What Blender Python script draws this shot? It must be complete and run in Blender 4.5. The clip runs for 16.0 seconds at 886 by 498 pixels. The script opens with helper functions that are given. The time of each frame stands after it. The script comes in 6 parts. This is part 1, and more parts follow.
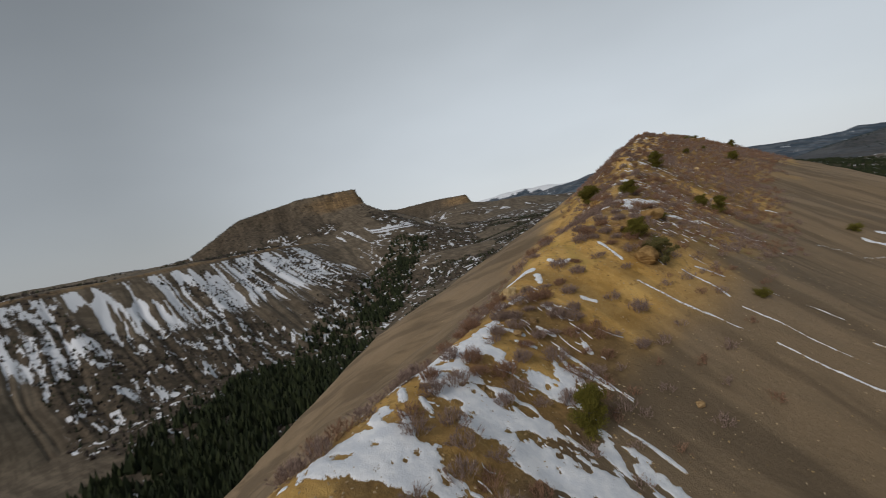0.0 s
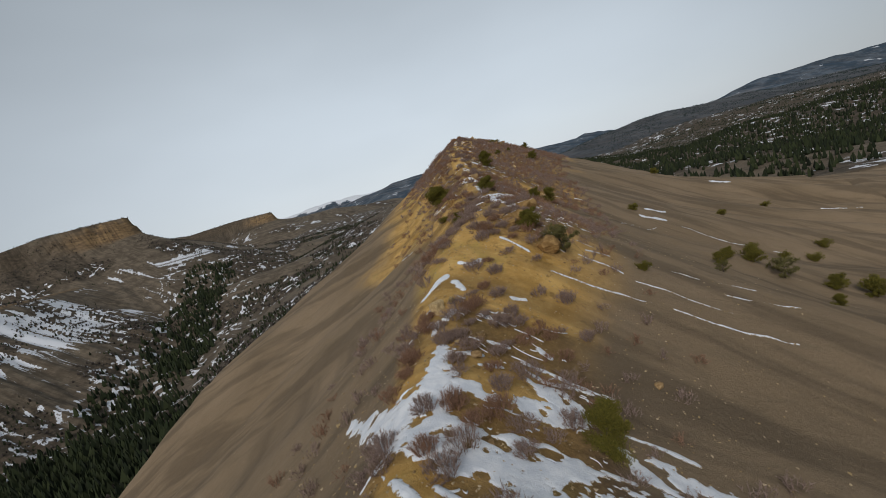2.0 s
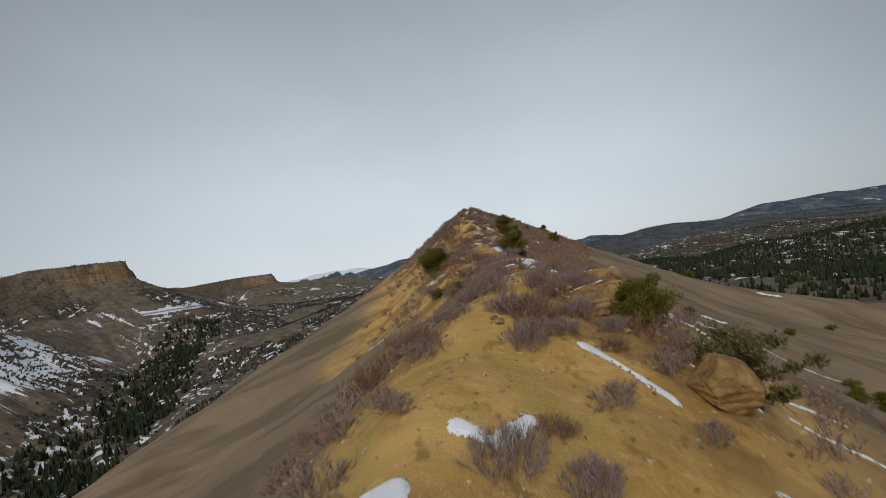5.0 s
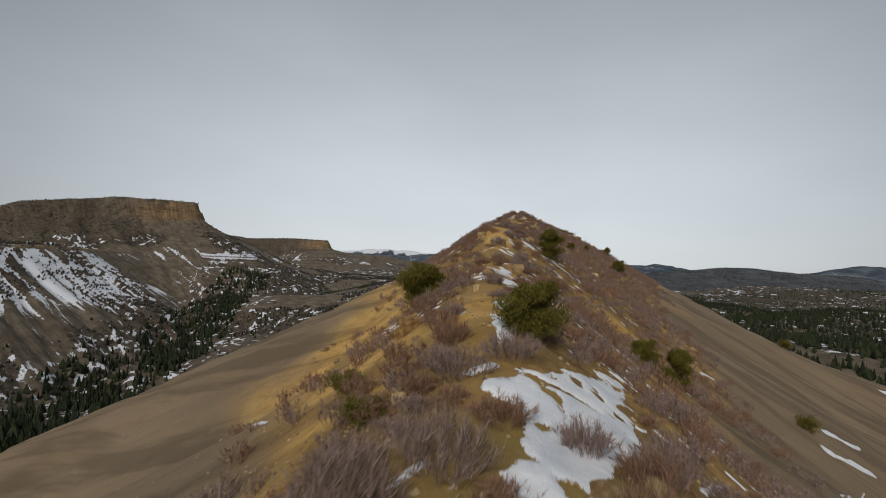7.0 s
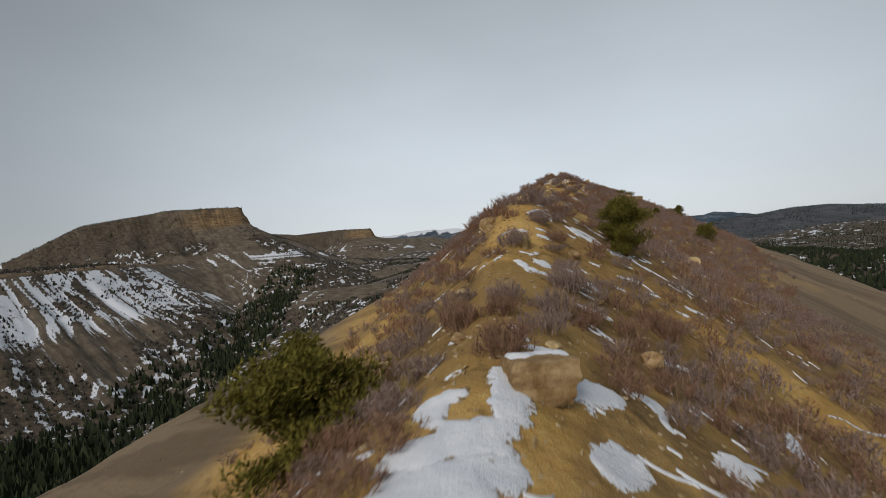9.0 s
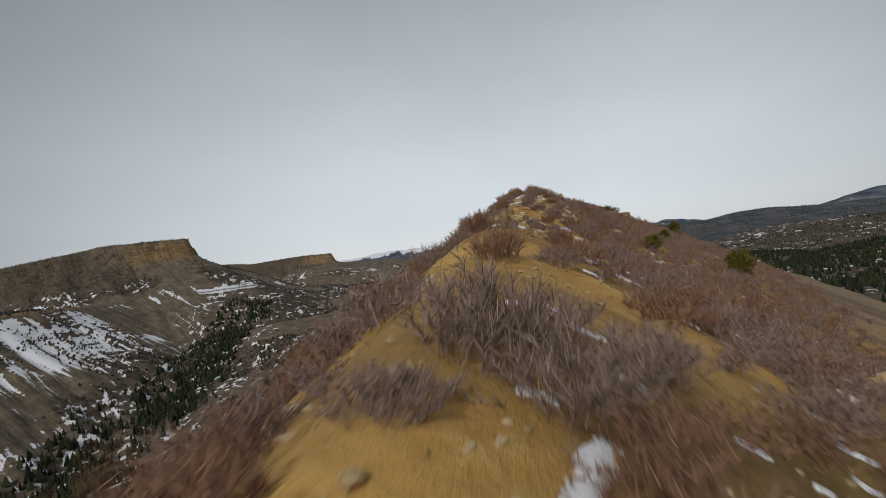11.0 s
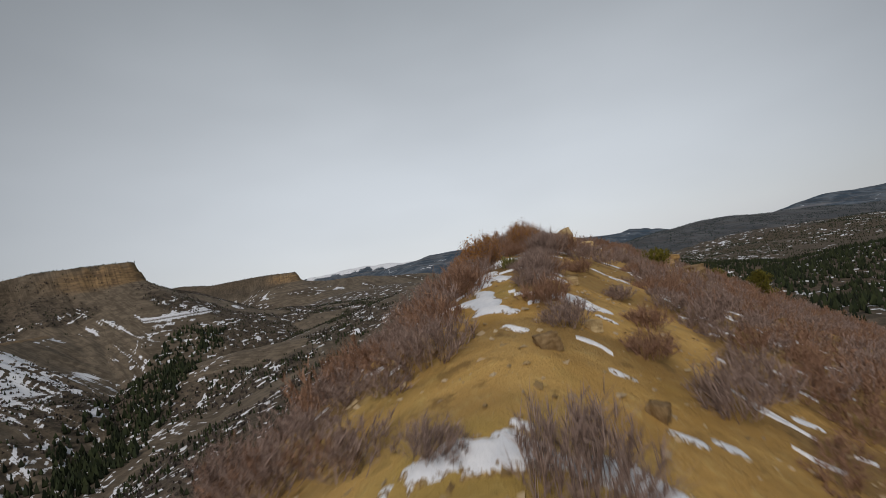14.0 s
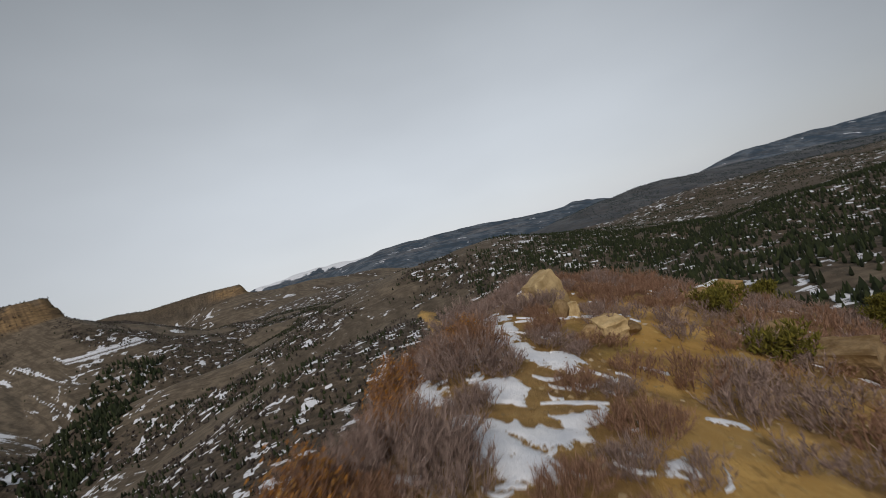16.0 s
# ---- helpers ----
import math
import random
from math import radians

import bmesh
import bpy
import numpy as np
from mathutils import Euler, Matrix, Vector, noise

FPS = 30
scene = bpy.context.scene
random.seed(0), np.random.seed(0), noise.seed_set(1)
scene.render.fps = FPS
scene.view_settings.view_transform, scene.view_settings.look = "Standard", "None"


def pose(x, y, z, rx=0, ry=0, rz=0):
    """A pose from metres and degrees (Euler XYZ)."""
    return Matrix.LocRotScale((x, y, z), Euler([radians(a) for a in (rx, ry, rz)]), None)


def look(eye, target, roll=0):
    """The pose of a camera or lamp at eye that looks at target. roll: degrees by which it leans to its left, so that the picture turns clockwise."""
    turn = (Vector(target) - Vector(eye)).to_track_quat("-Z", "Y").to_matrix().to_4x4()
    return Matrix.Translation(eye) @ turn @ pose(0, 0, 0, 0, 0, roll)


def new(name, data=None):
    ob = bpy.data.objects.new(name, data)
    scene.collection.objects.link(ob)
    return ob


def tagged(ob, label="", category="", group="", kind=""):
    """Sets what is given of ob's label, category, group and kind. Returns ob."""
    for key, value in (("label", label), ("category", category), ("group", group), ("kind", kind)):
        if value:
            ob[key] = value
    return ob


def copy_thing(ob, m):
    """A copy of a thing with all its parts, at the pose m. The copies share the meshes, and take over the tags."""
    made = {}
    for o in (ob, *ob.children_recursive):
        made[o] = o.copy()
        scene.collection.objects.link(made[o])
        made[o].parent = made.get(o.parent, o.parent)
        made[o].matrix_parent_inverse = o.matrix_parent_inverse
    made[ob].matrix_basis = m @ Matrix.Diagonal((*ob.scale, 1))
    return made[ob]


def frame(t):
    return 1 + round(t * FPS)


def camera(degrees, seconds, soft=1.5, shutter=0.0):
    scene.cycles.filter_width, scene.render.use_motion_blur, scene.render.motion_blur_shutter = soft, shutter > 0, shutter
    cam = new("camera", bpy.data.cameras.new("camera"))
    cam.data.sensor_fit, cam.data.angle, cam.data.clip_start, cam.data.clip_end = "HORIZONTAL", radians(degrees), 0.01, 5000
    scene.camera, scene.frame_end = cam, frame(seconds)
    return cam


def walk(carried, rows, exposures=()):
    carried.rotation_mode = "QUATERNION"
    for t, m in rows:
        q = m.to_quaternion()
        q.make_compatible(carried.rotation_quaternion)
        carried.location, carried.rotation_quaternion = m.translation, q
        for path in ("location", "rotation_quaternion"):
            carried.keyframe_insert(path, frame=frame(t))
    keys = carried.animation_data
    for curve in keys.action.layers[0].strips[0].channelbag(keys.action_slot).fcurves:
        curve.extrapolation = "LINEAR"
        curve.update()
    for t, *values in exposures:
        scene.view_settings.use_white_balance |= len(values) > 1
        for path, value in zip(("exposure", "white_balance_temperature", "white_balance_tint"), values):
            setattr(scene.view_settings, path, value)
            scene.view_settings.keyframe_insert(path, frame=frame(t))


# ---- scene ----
import collections
cam = camera(91.4, 16.0, soft=0.6, shutter=0.22)
PATH = [
    (0.0, -2.16, -38.20, -0.79, 86.40, 11.11, 18.17),
    (0.5, -4.16, -37.38, -0.22, 83.30, 15.37, 4.47),
    (1.0, -5.85, -36.47, 0.21, 80.69, 16.36, -4.48),
    (1.5, -7.12, -35.38, 0.23, 80.49, 16.69, -7.29),
    (2.0, -7.96, -33.86, -0.08, 81.79, 16.16, -7.36),
    (2.5, -8.47, -31.84, -0.65, 83.56, 14.83, -6.70),
    (3.0, -8.66, -29.32, -1.34, 86.24, 14.75, -8.55),
    (3.5, -8.51, -26.41, -2.07, 89.36, 13.77, -8.63),
    (4.0, -7.86, -23.10, -2.59, 92.64, 12.86, -7.74),
    (6.5, -1.39, -4.16, -0.50, 92.83, 1.10, -2.80),
    (7.0, 0.00, 0.00, 0.00, 92.50, -2.00, 0.00),
    (7.5, 1.18, 4.36, 0.46, 91.34, -3.32, 3.98),
    (8.0, 2.06, 8.61, 0.99, 89.79, -1.49, 7.10),
    (8.5, 2.71, 13.07, 1.57, 89.25, 1.39, 7.12),
    (9.0, 3.31, 17.61, 2.18, 89.49, 4.54, 6.04),
    (9.5, 3.86, 22.21, 2.83, 90.94, 5.09, 5.20),
    (10.0, 4.33, 26.88, 3.50, 91.12, 5.82, 3.56),
    (12.5, 7.59, 50.45, 7.24, 92.92, 9.50, -0.76),
    (13.0, 8.35, 55.12, 8.26, 93.31, 9.41, -1.76),
    (13.5, 9.38, 59.80, 9.13, 93.43, 9.05, -1.83),
    (14.0, 10.49, 64.29, 10.04, 92.74, 9.21, -2.45),
    (14.5, 11.70, 68.65, 10.91, 92.95, 9.85, -3.47),
    (15.0, 12.99, 73.03, 11.69, 92.97, 9.90, -3.61),
    (15.5, 14.43, 77.41, 12.51, 91.87, 11.23, -4.01),
    (16.0, 16.01, 81.80, 13.32, 89.95, 15.96, -8.77),
]
walk(cam, [(t, pose(x, y, z, rx, ry, rz)) for t, x, y, z, rx, ry, rz in PATH],
     [(0, -0.1, 6550, 12), (1.5, -0.05, 6450, 12), (3, 0.0, 6200, 9), (4.2, -0.02, 6250, 10), (6.5, -0.03, 6600, 12), (9.5, 0.0, 6500, 11.5), (12.5, -0.03, 6650, 13.5), (16, -0.05, 6600, 14)])
# ---- world ----
# overcast winter day: pale grey cloud, brightest low over the hills
world = bpy.data.worlds.new("overcast_sky")
scene.world = world
world.use_nodes = True
wn, wl = world.node_tree.nodes, world.node_tree.links
wn.clear()
w_out = wn.new("ShaderNodeOutputWorld")
w_bg = wn.new("ShaderNodeBackground")
w_sky = wn.new("ShaderNodeTexSky")
w_sky.sky_type, w_sky.sun_disc = "NISHITA", False
w_sky.sun_elevation, w_sky.sun_rotation = radians(38), radians(200)
w_geo = wn.new("ShaderNodeTexCoord")
w_sep = wn.new("ShaderNodeSeparateXYZ")
w_ramp = wn.new("ShaderNodeValToRGB")
w_ramp.color_ramp.elements[0].position, w_ramp.color_ramp.elements[0].color = 0.0, (5.7, 6.15, 6.45, 1)
w_ramp.color_ramp.elements[1].position, w_ramp.color_ramp.elements[1].color = 0.62, (2.7, 3.05, 3.25, 1)
e = w_ramp.color_ramp.elements.new(0.22)
e.color = (4.9, 5.4, 5.7, 1)
w_noise = wn.new("ShaderNodeTexNoise")
w_noise.inputs["Scale"].default_value, w_noise.inputs["Detail"].default_value = 1.6, 3.0
w_map = wn.new("ShaderNodeMapping")
w_map.inputs["Scale"].default_value = (1.0, 1.0, 2.6)
w_mr = wn.new("ShaderNodeMapRange")
w_mr.inputs["From Min"].default_value, w_mr.inputs["From Max"].default_value = 0.3, 0.7
w_mr.inputs["To Min"].default_value, w_mr.inputs["To Max"].default_value = 0.93, 1.06
w_mul = wn.new("ShaderNodeVectorMath")
w_mul.operation = "SCALE"
w_mix = wn.new("ShaderNodeMix")
w_mix.data_type = "RGBA"
w_mix.inputs["Factor"].default_value = 0.9
wl.new(w_geo.outputs["Generated"], w_sep.inputs[0])
wl.new(w_sep.outputs["Z"], w_ramp.inputs[0])
wl.new(w_geo.outputs["Generated"], w_map.inputs[0])
wl.new(w_map.outputs[0], w_noise.inputs["Vector"])
wl.new(w_noise.outputs[0], w_mr.inputs["Value"])
wl.new(w_ramp.outputs[0], w_mul.inputs[0])
wl.new(w_mr.outputs[0], w_mul.inputs["Scale"])
wl.new(w_sky.outputs[0], w_mix.inputs["A"])
# sky dimmed to the sides and brightened ahead, in place of lens vignetting
w_dot = wn.new("ShaderNodeVectorMath")
w_dot.operation = "DOT_PRODUCT"
w_dot.inputs[1].default_value = (0.06, 0.98, 0.17)
w_side = wn.new("ShaderNodeMapRange")
w_side.interpolation_type = "SMOOTHSTEP"
for key, v in (("From Min", 0.5), ("From Max", 1.0), ("To Min", 0.65), ("To Max", 1.22)):
    w_side.inputs[key].default_value = v
w_mul2 = wn.new("ShaderNodeVectorMath")
w_mul2.operation = "SCALE"
wl.new(w_geo.outputs["Generated"], w_dot.inputs[0])
wl.new(w_dot.outputs["Value"], w_side.inputs["Value"])
wl.new(w_mul.outputs[0], w_mul2.inputs[0])
wl.new(w_side.outputs[0], w_mul2.inputs["Scale"])
wl.new(w_mul2.outputs[0], w_mix.inputs["B"])
wl.new(w_mix.outputs["Result"], w_bg.inputs["Color"])
w_bg.inputs["Strength"].default_value = 0.1
wl.new(w_bg.outputs[0], w_out.inputs[0])

sun = new("sun", bpy.data.lights.new("sun", "SUN"))
sun.data.energy, sun.data.angle, sun.data.color = 1.8, radians(25), (1.0, 0.96, 0.9)
sun.matrix_world = look((0, 0, 300), (300 * math.sin(radians(20)), 300 * math.cos(radians(20)) * 1.0, 300 - 300 * math.tan(radians(38))))


# ---- noise and landform arithmetic ----
def lattice(ix, iy, seed):
    h = (ix.astype(np.int64) * 374761393 + iy.astype(np.int64) * 668265263 + seed * 144665) & 0xFFFFFFFF
    h = ((h ^ (h >> 13)) * 1274126177) & 0xFFFFFFFF
    return ((h ^ (h >> 16)) & 0xFFFF) / 65535.0


def vnoise(x, y, size, seed=0):
    """Smooth noise from 0 to 1, its lumps about `size` metres across."""
    x, y = np.asarray(x, float) / size, np.asarray(y, float) / size
    ix, iy = np.floor(x), np.floor(y)
    fx, fy = x - ix, y - iy
    fx, fy = fx * fx * (3 - 2 * fx), fy * fy * (3 - 2 * fy)
    a, b = lattice(ix, iy, seed), lattice(ix + 1, iy, seed)
    c, d = lattice(ix, iy + 1, seed), lattice(ix + 1, iy + 1, seed)
    return (a + (b - a) * fx) * (1 - fy) + (c + (d - c) * fx) * fy


def fbm(x, y, size, octaves=4, seed=0):
    total, weight, amount = 0.0, 0.0, 1.0
    for k in range(octaves):
        total = total + amount * vnoise(x + 17.3 * k, y - 9.1 * k, size / 2 ** k, seed + k)
        weight += amount
        amount *= 0.5
    return total / weight


def smooth01(v, lo, hi):
    s = np.clip((v - lo) / (hi - lo), 0, 1)
    return s * s * (3 - 2 * s)


def table(rows, y, width=2.5):
    """A smooth curve through rows of (y, value)."""
    ys = np.arange(rows[0][0], rows[-1][0] + 0.5, 0.5)
    v = np.interp(ys, [r[0] for r in rows], [r[1] for r in rows])
    k = np.exp(-0.5 * (np.arange(-12, 13) * 0.5 / width) ** 2)
    pad = np.concatenate([np.full(12, v[0]), v, np.full(12, v[-1])])
    return np.interp(y, ys, np.convolve(pad, k / k.sum(), "valid"))


def spine(x, y, pts):
    """Distance to a line of (x, y, z), the side (positive to its left), and the line's height there."""
    best = np.full(np.shape(x), 1e9)
    side, height, along = np.zeros_like(best), np.zeros_like(best), np.zeros_like(best)
    run = 0.0
    for (ax, ay, az), (bx, by, bz) in zip(pts, pts[1:]):
        dx, dy = bx - ax, by - ay
        length = math.hypot(dx, dy)
        s = np.clip(((x - ax) * dx + (y - ay) * dy) / length ** 2, 0, 1)
        d = np.hypot(x - ax - s * dx, y - ay - s * dy)
        m = d < best
        best = np.where(m, d, best)
        side = np.where(m, np.sign(dx * (y - ay) - dy * (x - ax)), side)
        height = np.where(m, az + s * (bz - az), height)
        along = np.where(m, run + s * length, along)
        run += length
    return best, side, height, along


# the hogback's crest: where it runs and how high
CREST_X = [(-90, -13), (-60, -12), (-30, -10.4), (-26, -9.9), (-22, -9.3), (-16, -8.0), (-12, -6.7), (-9, -5.6), (-6, -4.4), (0, -1.0), (8, 1.0), (13, 1.6), (20, 2.0), (26, 3.2), (34, 4.0),
           (45, 6.0), (53, 7.2), (59, 8.3), (64, 10.0), (68, 11.0), (76, 12.8), (82, 14.0), (94, 17.6), (104, 23.5), (120, 29), (170, 40)]
CREST_Z = [(-90, -13), (-60, -9.8), (-30, -6.9), (-23, -6.7), (-19, -7.0), (-16, -6.6), (-11, -5.6), (-6, -3.55), (-2, -2.5), (3, -2.85), (8, -2.35), (13, -1.3), (20, -0.2), (26, 0.2), (30, 0.85), (34, 2.2), (38, 3.75),
           (44, 4.6), (48, 5.35), (53, 5.85), (59, 6.25), (64, 7.4), (68, 8.35), (76, 9.85), (82, 10.4), (94, 11.0), (104, 10.2), (112, 3.0), (135, -16), (170, -36)]
RIGHT_FALL = [(-90, 0.7), (-22, 0.76), (-14, 0.68), (-9, 0.6), (-4, 0.68), (0, 0.84), (12, 0.85), (22, 0.74), (27, 0.7), (32, 0.8), (36, 0.84), (42, 0.74), (50, 0.66), (65, 0.68), (78, 0.58), (100, 0.6), (130, 0.42), (170, 0.4)]
SHOULDER = [(-90, 2), (-12, 2), (-5, 4), (8, 4), (14, 1.2), (24, 1.2), (32, 0.9), (40, 2.0), (48, 1.4), (76, 1.2), (90, 4), (104, 7), (170, 6)]
LEFT_FALL = [(-90, 0.62), (-10, 0.62), (10, 0.62), (25, 0.53), (44, 0.42), (56, 0.46), (68, 0.56), (78, 0.62), (90, 0.62), (100, 0.6), (170, 0.6)]

# heights of the open country round the hogback
COUNTRY = [(-138, 40, -82), (-150, 120, -86), (-130, -60, -84), (-195, 197, -86), (-225, 280, -92), (-235, 420, -90), (-265, 520, -80), (-300, 640, -58), (-60, 230, -54), (-47, 269, -48),
           (-124, 482, -50), (-145, 572, -44), (-15, 372, -32), (-130, 851, -25), (-310, 850, -12), (-100, 1200, -8), (60, 620, 0), (100, 300, -40),
           (177, 234, -32), (163, 127, -38), (258, 356, -44), (325, 382, -58), (318, 570, -35), (1012, 1287, -20), (500, 700, -62), (700, 400, -75),
           (300, 0, -62), (200, -200, -66), (-120, -200, -70)]
BENCH = [(-490, -600, -25), (-470, -200, -6), (-440, 50, 2), (-420, 250, 6), (-400, 440, 9), (-430, 570, 8), (-520, 690, 6), (-640, 900, 0)]
MESA_A = [(-461, 783, 103), (-500, 755, 102), (-550, 712, 98), (-640, 640, 76), (-690, 560, 22), (-760, 450, 6)]
MESA_A_TAIL = [(-468, 790, 78), (-446, 850, 56), (-470, 950, 46), (-560, 1100, 44), (-700, 1300, 60)]
MESA_B = [(-369, 1347, 73), (-480, 1385, 78), (-620, 1370, 72), (-747, 1462, 88), (-1000, 1600, 92)]
MESA_B_TAIL = [(-369, 1350, 48), (-300, 1400, 38), (-150, 1500, 24), (0, 1600, 10)]
KNOLL = [(-250, 520, -46), (-190, 530, -38), (-120, 540, -40), (-40, 560, -42)]
MID_HILL = [(40, 640, -2), (120, 640, 8), (200, 700, 4), (330, 800, -18)]
RIGHT_WOOD = [(150, 300, -38), (260, 360, -38), (420, 430, -30), (700, 450, -28)]
GREEN_HILL = [(820, 1480, 18), (950, 1500, 34), (1150, 1450, 26), (1500, 1350, 0), (2200, 1300, -45)]
RED_MESA = [(1980, 2450, 20), (2120, 2400, 62), (2300, 2350, 86), (2550, 2250, 88), (3000, 2100, 74), (3700, 2000, 60)]
BLUE_MESA = [(-500, 3300, 60), (-150, 3100, 85), (60, 2950, 118), (400, 2900, 118), (760, 2850, 98), (1150, 2800, 60), (1500, 2750, 48)]
SNOW_LEFT = [(-1500, 4100, 60), (-950, 4350, 150), (-600, 4450, 165), (-300, 4500, 158), (100, 4550, 130)]
SNOW_WEST = [(-2450, 4000, 190), (-2300, 4050, 226), (-2100, 4100, 190)]
SNOW_RIGHT = [(1750, 4100, 50), (1980, 4050, 120), (2180, 4000, 60)]


def country(x, y):
    num, den = 0.0, 0.0
    for px, py, pz in COUNTRY:
        w = 1.0 / ((x - px) ** 2 + (y - py) ** 2 + 900.0) ** 1.6
        num, den = num + w * pz, den + w
    return num / den


def hogback(x, y):
    cx, cz, fall = table(CREST_X, y), table(CREST_Z, y), table(RIGHT_FALL, y, 4)
    u = x - cx
    crown = 1.2 - 0.5 * smooth01(y, 22, 27) * smooth01(y, 42, 36) - 0.3 * smooth01(y, 38, 46) * smooth01(y, 62, 56) + 0.4 * smooth01(y, 62, 68) * smooth01(y, 82, 78)
    soft = np.sqrt(u * u + crown ** 2) - crown
    shoulder = table(SHOULDER, y, 4)
    broad = np.sqrt(u * u + shoulder ** 2) - shoulder
    left = (0.74 + 0.14 * smooth01(y, 22, 27) * smooth01(y, 46, 38) - 0.08 * smooth01(y, 48, 54) * smooth01(y, 80, 72) + 0.22 * smooth01(y, 81, 86)) * np.minimum(soft, 11) + table(LEFT_FALL, y, 6) * np.clip(soft - 11, 0, 44) + 0.7 * np.maximum(soft - 55, 0)
    right = 66 * (1 - np.exp(-fall * broad / 66))
    return cz - np.where(u < 0, left, right), u


def bare_strip(u, y):
    """The trodden-looking strips along the top where hardly anything grows, from 0 to 1."""
    middle = table([(-90, 0.0), (-6, 0.0), (-2, 1.0), (4, 0.9), (9, 0.0), (20, 0.0), (25, 0.6), (31, 0.6), (36, 0.0), (44, 0.0), (49, 0.5), (54, 0.4), (58, -0.1), (66, 0.2), (70, -0.3), (74, -0.8), (78, -0.6), (83, 0.3), (92, 0.6), (170, 1)], y)
    half = table([(-90, 0.8), (-6, 0.8), (-2, 1.4), (4, 1.3), (9, 0.8), (20, 0.8), (25, 1.3), (31, 1.3), (36, 0.9), (43, 1.2), (47, 1.8), (57, 1.7), (62, 2.3), (67, 2.4), (67.5, 2.2), (71, 0.9), (75, 0.7), (77.5, -0.5), (170, -0.5)], y, 1.0)
    path = smooth01(np.abs(u - middle), half + 0.3, half - 0.4)
    # a second bare strip on the east side of the top
    bare = table([(-90, 2.3), (72, 2.2), (77, 2.6), (80, 3.4), (83, 3.8), (88, 4.8), (93, 6.0), (170, 6)], y, 1.5)
    return np.maximum(path, smooth01(np.abs(u - bare), 1.6, 1.1) * smooth01(y, 68, 71) * smooth01(y, 97, 93))


def brush(u, y):
    """How thickly leafless shrubs stand, from 0 to 1; they follow ribs that run down the slope."""
    right = table([(-90, 4), (-30, 6), (0, 8), (12, 13), (25, 17), (60, 21), (100, 27), (170, 26)], y)
    left = table([(-90, 1.5), (-30, 1.5), (-14, 2), (0, 4.5), (20, 6), (45, 8), (62, 11), (70, 12), (79, 10), (85, 4), (100, 3), (170, 3)], y)
    amount = table([(-90, 0.2), (-30, 0.8), (-5, 0.85), (8, 0.7), (20, 0.72), (30, 0.82), (46, 0.85), (62, 0.85), (107, 0.95), (170, 0.3)], y)
    reach = np.where(u < 0, -u / left, u / right)
    rib = fbm(u * 0.34, y + 0.3 * np.abs(u), 3.6, 3, 71)
    return amount * smooth01(reach, 1.2, 0.75) * smooth01(rib + 0.03 * smooth01(y, 40, 70) + 0.1 * smooth01(u, 3, 7) * smooth01(y, 10, 22) + 0.07 * smooth01(y, 52, 62) * smooth01(u, 4, 8) + 0.03 * smooth01(y, 83, 88) * smooth01(u, 2.5, 5) + 0.09 * smooth01(y, 10, 2) + 0.2 * smooth01(y, 75, 79) * smooth01(u, -8, -6) * smooth01(u, 3, 1.5), 0.43, 0.53) * (1 - 0.95 * bare_strip(u, y))


CREEK = [(-130, -60, 0), (-140, 40, 0), (-150, 120, 0), (-195, 197, 0), (-225, 280, 0), (-235, 420, 0), (-262, 520, 0), (-300, 640, 0)]


def woodland(x, y):
    """How much of the open country pinyons and oak brush cover, from 0 to 1."""
    return smooth01(fbm(x, y, 75, 4, 55) + 0.07 * smooth01(y, 230, 380) * smooth01(x, -170, -40), 0.47, 0.55)


